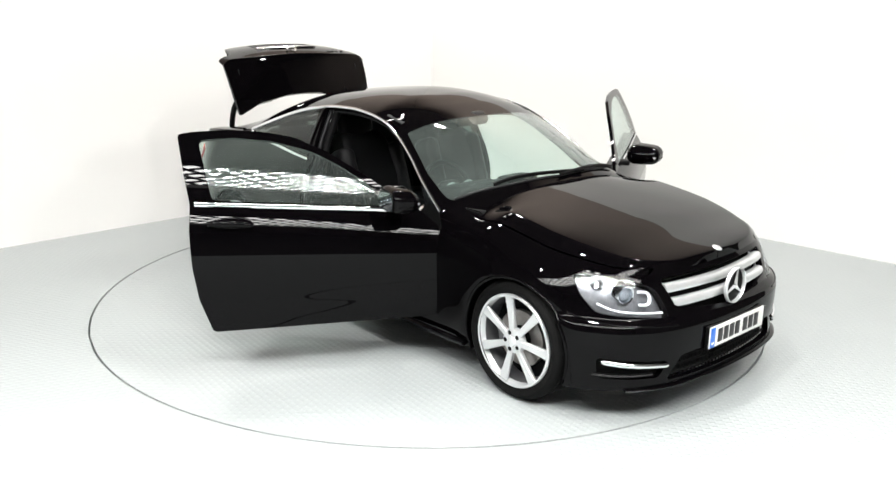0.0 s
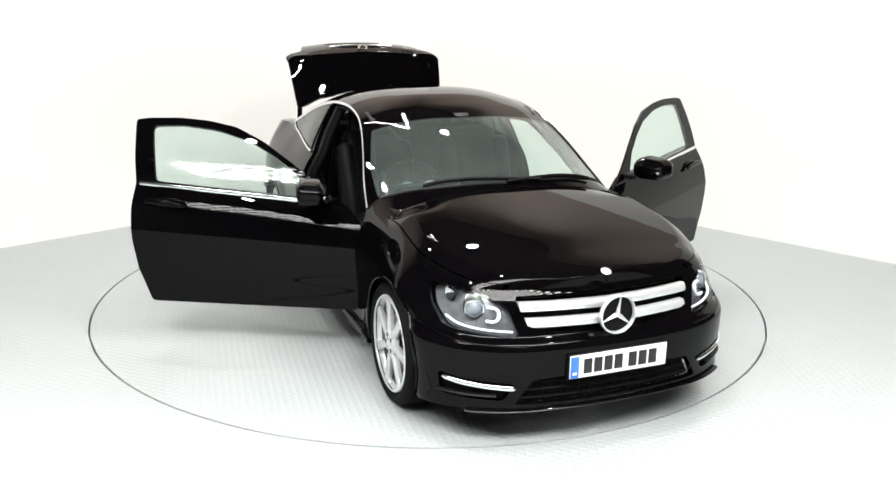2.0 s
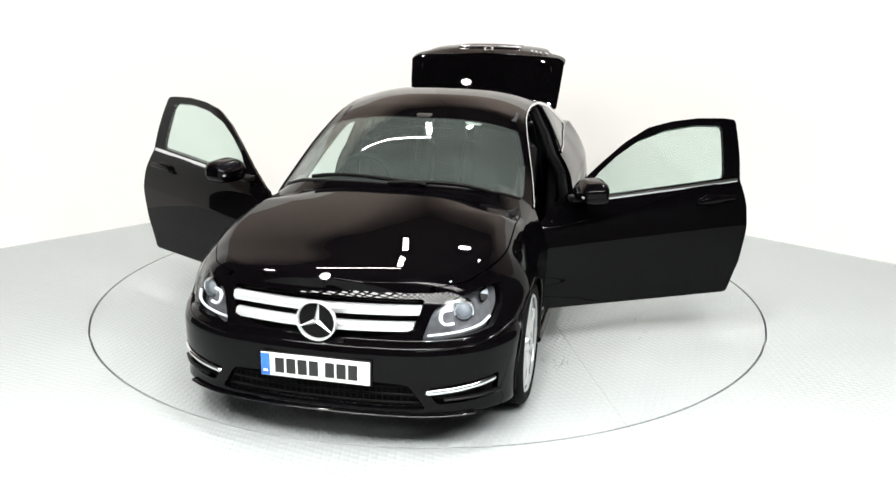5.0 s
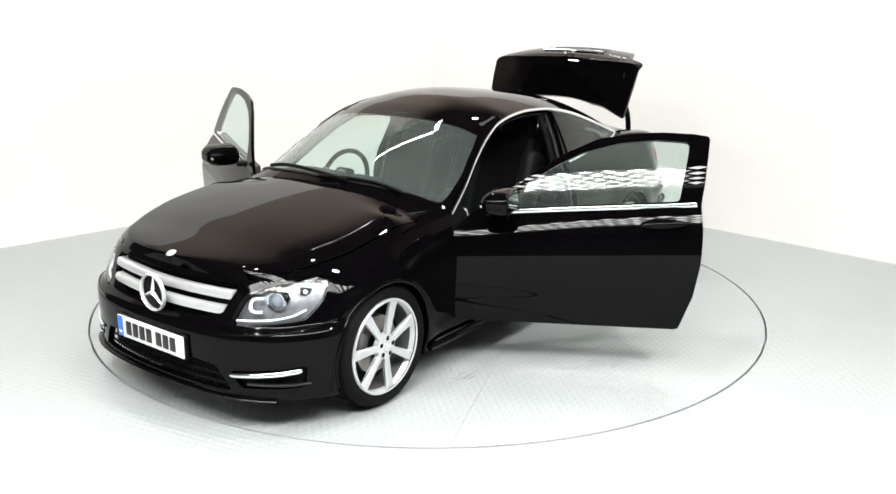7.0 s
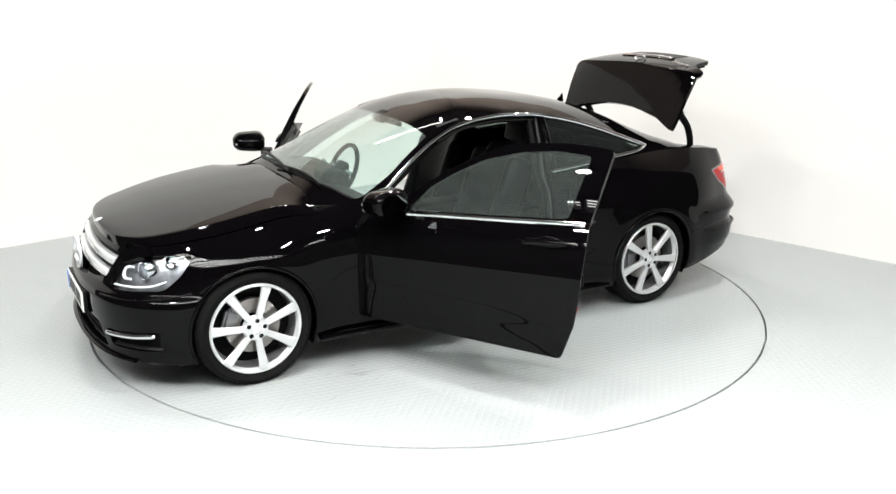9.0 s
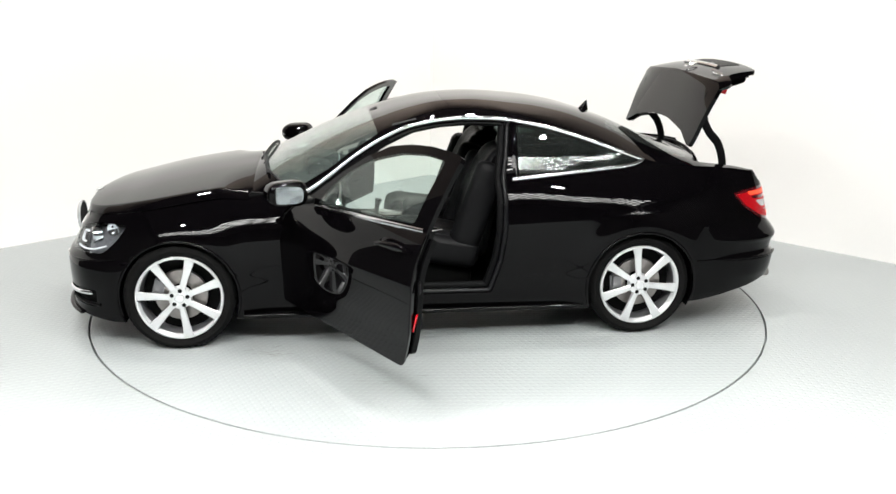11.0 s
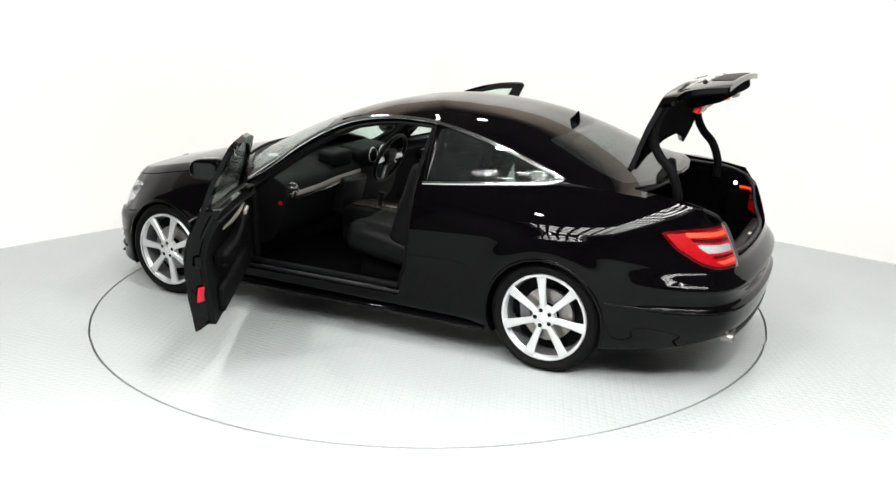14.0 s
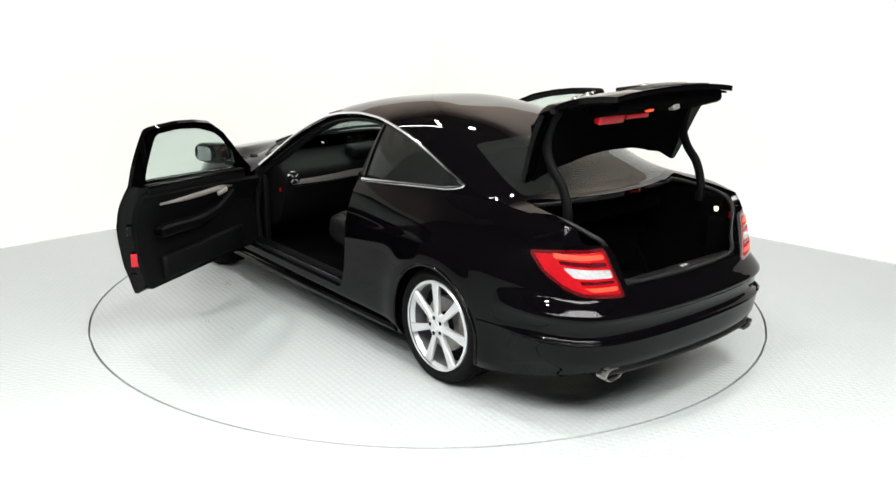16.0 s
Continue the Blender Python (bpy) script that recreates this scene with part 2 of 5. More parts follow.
    for cx, cy, n, spread in ((1.07, 1.0, 16, 0.07), (-1.3, -1.1, 6, 0.08), (0.4, 1.45, 5, 0.12)):
        for _ in range(n):
            x, y, a = cx + rng.gauss(0, spread), cy + rng.gauss(0, spread * 0.5), rng.uniform(-0.5, 0.5)
            ln, wd = rng.uniform(0.01, 0.035), rng.uniform(0.002, 0.005)
            dx, dy = math.cos(a), math.sin(a)
            bm.faces.new([bm.verts.new((x + dx * u * ln - dy * v * wd, y + dy * u * ln + dx * v * wd, 0.0015)) for u, v in ((-1, -0.4), (0, -1), (1, -0.3), (1, 0.3), (0.1, 1), (-1, 0.5))])
    tagged(link("scuff_marks", bm, M_SCUFF, table), kind="stuff")
    # ceiling fittings
    for sx, sy in SPOTS:
        bm = bmesh.new()
        bmesh.ops.create_cone(bm, cap_ends=True, segments=28, radius1=0.145, radius2=0.13, depth=0.13, matrix=pose(sx, sy, CEIL - 0.067))
        s = link("spot_fitting", bm, M_DARK_WALL, smooth=True, angle=40)
        tagged(s, "round dark ceiling spot fitting", "ceiling light", "ceiling spots")
    # lattice under the light box
    x0, x1, y0, y1, z = LATTICE
    lat = new("lattice_light")
    tagged(lat, "long ceiling light box behind a dark diagonal lattice", "ceiling light")
    for a, b, c, e in ((x0, x1, y0 - 0.27, y0 - 0.21), (x0, x1, y1, y1 + 0.06), (x0 - 0.06, x0, y0, y1), (x1, x1 + 0.06, y0, y1)):
        bm = bmesh.new()
        box(bm, a, b, c, e, z - 0.05, CEIL)
        link("lattice_frame", bm, M_DARK_WALL, lat)
    h = y1 - y0
    for sl in (1, -1):
        k = x0 - h
        while k < x1:
            xa, xb = (k, k + h) if sl > 0 else (k + h, k)
            p, q = Vector((xa, y0, z)), Vector((xb, y1, z))
            d = q - p
            u0 = max(0, min((x0 - p.x) / d.x, (x1 - p.x) / d.x))
            u1 = min(1, max((x0 - p.x) / d.x, (x1 - p.x) / d.x))
            if u1 - u0 > 0.05:
                tube("lattice_bar", [tuple(p + d * u0), tuple(p + d * u1)], 0.042, M_DARK_WALL, lat, seg=6)
            k += 0.34
    return table




# ---------------------------------------------------------------- sheets: smooth skins that can be cut along curves
class Sheet:
    """Points V, their normals N, plane coordinates P and triangles F."""

    def __init__(self, V, N, P, F):
        self.V, self.N, self.P, self.F = V, N, P, F


def spline(knots):
    """A smooth curve through (t, value) knots that does not overshoot."""
    k = sorted(knots)
    t, v = np.array([a for a, _ in k], float), np.array([b for _, b in k], float)
    d = np.diff(v) / np.diff(t)
    m = np.zeros_like(v)
    m[0], m[-1] = d[0], d[-1]
    for i in range(1, len(v) - 1):
        m[i] = 0 if d[i - 1] * d[i] <= 0 else 2 * d[i - 1] * d[i] / (d[i - 1] + d[i])

    def f(x):
        x = np.clip(np.asarray(x, float), t[0], t[-1])
        i = np.clip(np.searchsorted(t, x) - 1, 0, len(t) - 2)
        h = t[i + 1] - t[i]
        u = (x - t[i]) / h
        return ((1 + 2 * u) * (1 - u) ** 2 * v[i] + u * (1 - u) ** 2 * h * m[i] + u * u * (3 - 2 * u) * v[i + 1] + u * u * (u - 1) * h * m[i + 1])
    return f


def path(points, n=12, mirror=False):
    """A smooth open curve (Catmull-Rom) through the points, n steps between two; mirror: its ends meet their own image across y = 0."""
    p = np.array(points, float)
    q = np.vstack([p[1] * [1, -1], p, p[-2] * [1, -1]]) if mirror else np.vstack([2 * p[0] - p[1], p, 2 * p[-1] - p[-2]])
    out = []
    for i in range(1, len(q) - 2):
        for u in np.arange(n) / n:
            out.append(0.5 * (2 * q[i] + (q[i + 1] - q[i - 1]) * u + (2 * q[i - 1] - 5 * q[i] + 4 * q[i + 1] - q[i + 2]) * u * u
                              + (3 * q[i] - q[i - 1] - 3 * q[i + 1] + q[i + 2]) * u ** 3))
    return np.array(out + [p[-1]])


def grid(X, Y, Z, A, B):
    """A sheet from arrays (rows, columns) of places and plane coordinates; normals by differences."""
    P3 = np.stack([X, Y, Z], 2)
    du, dv = np.gradient(P3, axis=0), np.gradient(P3, axis=1)
    N = np.cross(du, dv)
    N /= np.maximum(np.linalg.norm(N, axis=2, keepdims=True), 1e-9)
    r, c = X.shape
    i = np.arange(r * c).reshape(r, c)
    a, b, d, e = i[:-1, :-1].ravel(), i[1:, :-1].ravel(), i[1:, 1:].ravel(), i[:-1, 1:].ravel()
    F = np.vstack([np.stack([a, b, d], 1), np.stack([a, d, e], 1)])
    return Sheet(P3.reshape(-1, 3), N.reshape(-1, 3), np.stack([A, B], 2).reshape(-1, 2), F)


def outward(s, away):
    """Turns normals and faces so that they point away from the place given."""
    c = s.V - np.array(away)
    if (np.einsum("ij,ij->i", s.N, c)).mean() < 0:
        s.N = -s.N
    fn = np.cross(s.V[s.F[:, 1]] - s.V[s.F[:, 0]], s.V[s.F[:, 2]] - s.V[s.F[:, 0]])
    flip = np.einsum("ij,ij->i", fn, s.N[s.F[:, 0]]) < 0
    s.F[flip] = s.F[flip][:, ::-1]
    return s


def tidy(s):
    """Drops unused points and empty triangles."""
    ar = np.linalg.norm(np.cross(s.V[s.F[:, 1]] - s.V[s.F[:, 0]], s.V[s.F[:, 2]] - s.V[s.F[:, 0]]), axis=1)
    F = s.F[ar > 1e-11]
    u, inv = np.unique(F, return_inverse=True)
    return Sheet(s.V[u], s.N[u], s.P[u], inv.reshape(F.shape))


def cut(s, val):
    """Cuts a sheet where val (one number a point) changes sign: (the part below 0, the part above)."""
    val = np.where(np.abs(val) < 1e-6, 1e-6, val)
    neg = val < 0
    cnt = neg[s.F].sum(1)
    if cnt.sum() == 0:
        return None, s
    if (cnt == 3).all():
        return s, None
    V, N, P = [s.V], [s.N], [s.P]
    cache, extra = {}, [len(s.V)]
    lo, hi = [s.F[cnt == 3]], [s.F[cnt == 0]]

    def mid(a, b):
        k = (a, b) if a < b else (b, a)
        if k not in cache:
            t = val[k[0]] / (val[k[0]] - val[k[1]])
            V.append((s.V[k[0]] * (1 - t) + s.V[k[1]] * t)[None])
            n = s.N[k[0]] * (1 - t) + s.N[k[1]] * t
            N.append((n / max(np.linalg.norm(n), 1e-9))[None])
            P.append((s.P[k[0]] * (1 - t) + s.P[k[1]] * t)[None])
            cache[k] = extra[0]
            extra[0] += 1
        return cache[k]
    for tri in s.F[(cnt == 1) | (cnt == 2)].tolist():
        odd = [neg[i] for i in tri]
        one = odd.index(True) if sum(odd) == 1 else odd.index(False)
        a, b, c = tri[one], tri[(one + 1) % 3], tri[(one + 2) % 3]
        ab, ac = mid(a, b), mid(a, c)
        (lo if sum(odd) == 1 else hi).append(np.array([[a, ab, ac]]))
        (hi if sum(odd) == 1 else lo).append(np.array([[ab, b, c], [ab, c, ac]]))
    V, N, P = np.vstack(V), np.vstack(N), np.vstack(P)
    return tidy(Sheet(V, N, P, np.vstack(lo))), tidy(Sheet(V, N, P, np.vstack(hi)))


def inside(poly, pts):
    """Signed distance of points to a closed outline, below 0 inside."""
    poly = np.asarray(poly, float)
    d = np.full(len(pts), 1e9)
    ins = np.zeros(len(pts), bool)
    for a, b in zip(poly, np.roll(poly, -1, 0)):
        e, w = b - a, pts - a
        t = np.clip((w @ e) / max(e @ e, 1e-12), 0, 1)
        d = np.minimum(d, np.hypot(*(w - t[:, None] * e).T))
        c = (a[1] <= pts[:, 1]) != (b[1] <= pts[:, 1])
        with np.errstate(divide="ignore", invalid="ignore"):
            xs = a[0] + (pts[:, 1] - a[1]) * (e[0] / e[1] if e[1] else 0)
        ins ^= c & (pts[:, 0] < xs)
    return np.where(ins, -d, d)


def rounded(poly, r=0.03, n=5):
    """An outline with its corners rounded."""
    poly = [np.array(p, float) for p in poly]
    out = []
    for i, p in enumerate(poly):
        a, b = poly[i - 1], poly[(i + 1) % len(poly)]
        da, db = a - p, b - p
        ra, rb = min(r, np.linalg.norm(da) * 0.45), min(r, np.linalg.norm(db) * 0.45)
        p0, p1 = p + da / np.linalg.norm(da) * ra, p + db / np.linalg.norm(db) * rb
        for u in np.linspace(0, 1, n):
            out.append((1 - u) ** 2 * p0 + 2 * u * (1 - u) * p + u * u * p1)
    return np.array(out)


def join(*sheets):
    V, N, P, F, k = [], [], [], [], 0
    for s in sheets:
        if s is None:
            continue
        V.append(s.V), N.append(s.N), P.append(s.P), F.append(s.F + k)
        k += len(s.V)
    return Sheet(np.vstack(V), np.vstack(N), np.vstack(P), np.vstack(F))


def flip(s):
    """The sheet on the car's other side."""
    m = np.array([1, -1, 1])
    return Sheet(s.V * m, s.N * m, s.P, s.F[:, ::-1])


def main_part(s):
    """The sheet without stray slivers."""
    s = weld(s)
    lab = np.arange(len(s.V))
    while True:
        low = lab[s.F].min(1)
        nxt = lab.copy()
        for k in range(3):
            np.minimum.at(nxt, s.F[:, k], low)
        nxt = nxt[nxt]
        if (nxt == lab).all():
            break
        lab = nxt
    ar = np.linalg.norm(np.cross(s.V[s.F[:, 1]] - s.V[s.F[:, 0]], s.V[s.F[:, 2]] - s.V[s.F[:, 0]]), axis=1)
    tot = np.zeros(len(s.V))
    np.add.at(tot, lab[s.F[:, 0]], ar)
    keep = tot[lab[s.F[:, 0]]] > 0.06 * ar.sum()
    return tidy(Sheet(s.V, s.N, s.P, s.F[keep]))


def both(s):
    return join(s, flip(s))


def weld(s, eps=1e-5):
    """Merges points in one place (their normals are averaged)."""
    key = np.round(s.V / eps).astype(np.int64)
    _, first, inv = np.unique(key, axis=0, return_index=True, return_inverse=True)
    inv = inv.ravel()
    N = np.zeros((len(first), 3))
    np.add.at(N, inv, s.N)
    N /= np.maximum(np.linalg.norm(N, axis=1, keepdims=True), 1e-9)
    F = inv[s.F]
    F = F[(F[:, 0] != F[:, 1]) & (F[:, 1] != F[:, 2]) & (F[:, 2] != F[:, 0])]
    return Sheet(s.V[first], N, s.P[first], F)


def thick(s, d, inner=True, skip=None):
    """Gives a sheet the thickness d on its inner side, with a rim. skip: a test of places whose rim stays open."""
    s = weld(s)
    n = len(s.V)
    e = np.vstack([s.F[:, [0, 1]], s.F[:, [1, 2]], s.F[:, [2, 0]]])
    key = np.sort(e, 1)
    _, idx, cnt = np.unique(key, axis=0, return_index=True, return_counts=True)
    rim = e[idx[cnt == 1]]
    if skip is not None:
        mid = (s.V[rim[:, 0]] + s.V[rim[:, 1]]) / 2
        rim = rim[~skip(mid)]
    W = s.V - s.N * d
    a, b = s.V[rim[:, 0]], s.V[rim[:, 1]]
    a2, b2 = W[rim[:, 0]], W[rim[:, 1]]
    nn = np.cross(b - a, a2 - a)
    nn = -nn / np.maximum(np.linalg.norm(nn, axis=1, keepdims=True), 1e-9)
    k, m = 2 * n, len(rim)
    i = np.arange(m)
    RF = np.vstack([np.stack([k + i, k + 2 * m + i, k + m + i], 1), np.stack([k + m + i, k + 2 * m + i, k + 3 * m + i], 1)])
    V = np.vstack([s.V, W, a, b, a2, b2])
    N = np.vstack([s.N, -s.N, nn, nn, nn, nn])
    P = np.vstack([s.P, s.P, *[np.zeros((m, 2))] * 4])
    F = np.vstack([s.F] + ([s.F[:, ::-1] + n] if inner else []) + [RF])
    return tidy(Sheet(V, N, P, F))


def skin(name, s, mat, parent=None, label="", m=None):
    """Links a sheet as one mesh object, with its own normals."""
    s = tidy(s)
    V, N = s.V, s.N
    if m is not None:
        M = np.array(m)
        V, N = V @ M[:3, :3].T + M[:3, 3], N @ M[:3, :3].T
    me = bpy.data.meshes.new(name)
    me.from_pydata(V.tolist(), [], s.F.tolist())
    me.polygons.foreach_set("use_smooth", np.ones(len(me.polygons), bool))
    me.normals_split_custom_set_from_vertices(N.tolist())
    me.materials.append(mat)
    me.update()
    ob = new(name, me)
    if parent is not None:
        ob.parent = parent
    if label:
        tagged(ob, label)
    return ob


def tube(name, pts, r, mat, parent=None, label="", flat=1.0, normal=None, closed=False, seg=8, ends=True):
    """A round or flattened bar along a curve; flat: its height by its width; normal: the way its width faces."""
    p = np.array(pts, float)
    n = len(p)
    bm = bmesh.new()
    rings = []
    for i in range(n):
        t = (p[(i + 1) % n] - p[i - 1]) if closed else (p[min(i + 1, n - 1)] - p[max(i - 1, 0)])
        t = Vector(t).normalized()
        up = Vector(normal[i] if normal is not None and np.ndim(normal) == 2 else normal if normal is not None else (0, 0, 1))
        if abs(up.dot(t)) > 0.98:
            up = Vector((1, 0, 0))
        side = t.cross(up).normalized()
        up = side.cross(t)
        rr = r[i] if np.ndim(r) else r
        rings.append([bm.verts.new(Vector(p[i]) + side * math.cos(a) * rr + up * math.sin(a) * rr * flat) for a in np.arange(seg) * 2 * math.pi / seg])
    for i in range(n if closed else n - 1):
        a, b = rings[i], rings[(i + 1) % n]
        for j in range(seg):
            bm.faces.new((a[j], a[(j + 1) % seg], b[(j + 1) % seg], b[j]))
    if ends and not closed:
        bm.faces.new(rings[0][::-1]), bm.faces.new(rings[-1])
    return link(name, bm, mat, parent, label, smooth=True, angle=50)


def lathe(bm, profile, seg=48, m=None):
    """Turns a profile of (radius, y) round the y axis."""
    rings = []
    for r, y in profile:
        rings.append([bm.verts.new((m or Matrix()) @ Vector((r * math.cos(a), y, r * math.sin(a)))) for a in np.arange(seg) * 2 * math.pi / seg])
    for a, b in zip(rings, rings[1:]):
        for j in range(seg):
            bm.faces.new((a[j], a[(j + 1) % seg], b[(j + 1) % seg], b[j]))
    return rings


def soft_box(name, size, r, mat, parent, m, label="", bend=None, seg=3, cuts=0):
    """A box with rounded edges; bend: a function that moves its points."""
    bm = bmesh.new()
    sx, sy, sz = [v / 2 for v in size]
    box(bm, -sx, sx, -sy, sy, -sz, sz)
    if cuts:
        bmesh.ops.subdivide_edges(bm, edges=bm.edges, cuts=cuts, use_grid_fill=True)
        es = [e for e in bm.edges if len(e.link_faces) == 2 and e.calc_face_angle(0) > 1]
    else:
        es = bm.edges
    bmesh.ops.bevel(bm, geom=list(es), offset=r, segments=seg, affect="EDGES", profile=0.5)
    for v in bm.verts:
        if bend:
            v.co = bend(v.co)
        v.co = m @ v.co
    return link(name, bm, mat, parent, label, smooth=True, angle=60)


# ---------------------------------------------------------------- the coupe's form, x ahead, y to its left, z up, origin on the ground between the axles
AXLE, WHEEL_R, WHEEL_Z, TRACK = 1.38, 0.318, 0.318, 0.868

# outline from above, from the nose round the left side to the tail
PLAN = path([(2.130, 0), (2.122, 0.22), (2.088, 0.45), (2.022, 0.62), (1.915, 0.755), (1.76, 0.832), (1.58, 0.862), (1.36, 0.875), (1.0, 0.872), (0.5, 0.876), (0, 0.882),
             (-0.5, 0.886), (-1.0, 0.892), (-1.36, 0.894), (-1.7, 0.887), (-2.0, 0.860), (-2.2, 0.798), (-2.33, 0.67), (-2.398, 0.40), (-2.420, 0)], 24, True)
_d = np.hypot(*np.diff(PLAN, axis=0).T)
PLAN_S = np.concatenate([[0], np.cumsum(_d)])
LENGTH = PLAN_S[-1]
_t = np.gradient(PLAN, axis=0)
_n = np.stack([-_t[:, 1], _t[:, 0]], 1)
_n /= np.linalg.norm(_n, axis=1)[:, None]
PLAN_N = _n * np.sign((_n * (PLAN - [0, 0])).sum(1))[:, None]
PLAN_N[0], PLAN_N[-1] = (1, 0), (-1, 0)


def plan(s):
    return np.interp(s, PLAN_S, PLAN[:, 0]), np.interp(s, PLAN_S, PLAN[:, 1])


def s_at(x):
    """How far along the outline the side is at x."""
    return float(np.interp(-x, -PLAN[:, 0], PLAN_S))


def s_front(y):
    k = PLAN[:, 0] > 1.3
    return float(np.interp(y, PLAN[k, 1], PLAN_S[k]))


def s_rear(y):
    k = PLAN[:, 0] < -1.4
    return float(np.interp(-y, -PLAN[k, 1], PLAN_S[k]))


# heights of the top edge of the side (hood edge, belt line, deck edge) and of the bottom edge
TOP_Z = spline([(2.13, 0.735), (1.95, 0.735), (1.66, 0.758), (1.3, 0.813), (1.0, 0.848), (0.72, 0.868), (0.3, 0.905), (-0.2, 0.942), (-0.57, 0.968),
                (-1.0, 0.998), (-1.4, 1.022), (-1.7, 1.030), (-2.0, 1.012), (-2.2, 0.988), (-2.43, 0.985)])
BOTTOM_Z = spline([(2.13, 0.215), (1.95, 0.195), (1.66, 0.172), (1.0, 0.175), (0, 0.180), (-1.0, 0.175), (-1.7, 0.20), (-2.1, 0.262), (-2.3, 0.315), (-2.43, 0.33)])
# how far the side draws in towards its top, and over which height
SHOULDER = spline([(2.13, 0.072), (1.8, 0.068), (1.5, 0.080), (0.72, 0.095), (0, 0.085), (-0.6, 0.09), (-1.2, 0.145), (-1.6, 0.17), (-2.0, 0.12), (-2.2, 0.095), (-2.32, 0.10), (-2.43, 0.155)])
REACH = spline([(2.13, 0.20), (1.5, 0.20), (0.7, 0.22), (0, 0.235), (-1.0, 0.28), (-1.6, 0.32), (-2.0, 0.36), (-2.43, 0.40)])
SIDE_OFF = spline([(0.15, -0.060), (0.20, -0.035), (0.26, -0.014), (0.34, -0.012), (0.42, -0.010), (0.52, -0.003), (0.64, 0.0), (0.76, -0.004), (1.1, -0.010)])
FRONT_OFF = spline([(0.15, -0.014), (0.185, -0.004), (0.24, -0.008), (0.33, -0.004), (0.42, 0.0), (0.475, 0.0), (0.512, -0.010), (0.545, -0.046), (0.64, -0.060), (0.74, -0.066), (1.1, -0.07)])
REAR_OFF = spline([(0.24, -0.050), (0.31, -0.028), (0.36, -0.010), (0.44, 0.002), (0.462, 0.006), (0.474, -0.014), (0.50, -0.022), (0.555, -0.010), (0.580, 0.002), (0.592, 0.0), (0.62, -0.018), (0.68, -0.056), (0.80, -0.060), (1.1, -0.055)])


def side_offset(x, z):
    wf, wr = np.clip((x - 1.45) / 0.4, 0, 1), np.clip((-1.75 - x) / 0.4, 0, 1)
    wf, wr = wf * wf * (3 - 2 * wf), wr * wr * (3 - 2 * wr)
    o = SIDE_OFF(z) * (1 - wf - wr) + FRONT_OFF(z) * wf + REAR_OFF(z) * wr
    # flared arches
    for a in (AXLE, -AXLE):
        r = np.hypot(x - a, z - WHEEL_Z)
        o = o + 0.016 * np.exp(-((r - 0.36) / 0.10) ** 2) * (z > 0.15)
    # sharp line along the flank, rising to the tail
    d = z - (0.700 - 0.05 * x)
    fade = np.clip((1.15 - x) / 0.35, 0, 1) * np.clip((x + 2.05) / 0.5, 0, 1)
    o = o + 0.005 * fade * np.exp(-np.abs(d) / np.where(d > 0, 0.022, 0.10))
    q = np.clip(1 - (TOP_Z(x) - z) / REACH(x), 0, 1)
    return o - SHOULDER(x) * q ** 2.0


def wall_point(s, z):
    x, y = plan(s)
    nx, ny = np.interp(s, PLAN_S, PLAN_N[:, 0]), np.interp(s, PLAN_S, PLAN_N[:, 1])
    o = side_offset(x, z)
    return x + nx * o, np.maximum(y + ny * o, 0), z


def wall_sheet():
    s = np.linspace(0, LENGTH, 380)
    v = np.linspace(0, 1, 84)
    S, Vv = np.meshgrid(s, v, indexing="ij")
    x, _ = plan(S)
    z0, z1 = BOTTOM_Z(x), TOP_Z(x)
    Z = z0 + (z1 - z0) * Vv
    X, Y, Z = wall_point(S, Z)
    sh = grid(X, Y, Z, S, Z)
    sh = outward(sh, (0, 0, 0.5))
    for end in (0, -1):
        k = np.arange(380 * 84).reshape(380, 84)[end]
        sh.N[k, 1] = 0
        sh.N[k] /= np.maximum(np.linalg.norm(sh.N[k], axis=1, keepdims=True), 1e-9)
    return sh


# the line along A-pillar, roof edge and C-pillar (height), and the slope of the side windows
RAIL_Z = spline([(0.72, 0.868), (0.532, 0.992), (0.357, 1.118), (0.185, 1.216), (0.014, 1.284), (-0.156, 1.315), (-0.326, 1.328), (-0.5, 1.324),
                 (-0.67, 1.302), (-0.84, 1.266), (-1.02, 1.214), (-1.19, 1.156), (-1.37, 1.092), (-1.46, 1.062), (-1.58, 1.038), (-1.75, 1.031)])


def belt_y(x):
    s = np.interp(-np.asarray(x, float), -PLAN[:, 0], PLAN_S)
    return wall_point(s, TOP_Z(x))[1]


def glass_y(x, z):
    h = np.maximum(z - TOP_Z(x), 0)
    return belt_y(x) - 0.36 * h - 0.42 * h * h


CENTRE_Z = spline([(2.13, 0.60), (2.06, 0.735), (2.052, 0.757), (2.03, 0.772), (1.95, 0.800), (1.75, 0.844), (1.56, 0.886), (1.29, 0.934), (1.10, 0.962), (0.955, 0.980)])
CANOPY_Z = spline([(0.955, 0.978), (0.70, 1.105), (0.45, 1.215), (0.24, 1.290), (0.03, 1.352), (-0.2, 1.392), (-0.43, 1.405), (-0.73, 1.388), (-0.96, 1.356), (-1.27, 1.270),
                   (-1.55, 1.155), (-1.80, 1.055), (-1.86, 1.040)])
DECK_Z = spline([(-1.86, 1.040), (-2.0, 1.032), (-2.15, 1.022), (-2.26, 1.004), (-2.43, 0.985)])


def centre_z(x):
    x = np.asarray(x, float)
    return np.where(x > 0.955, CENTRE_Z(x), np.where(x > -1.86, CANOPY_Z(x), DECK_Z(x)))


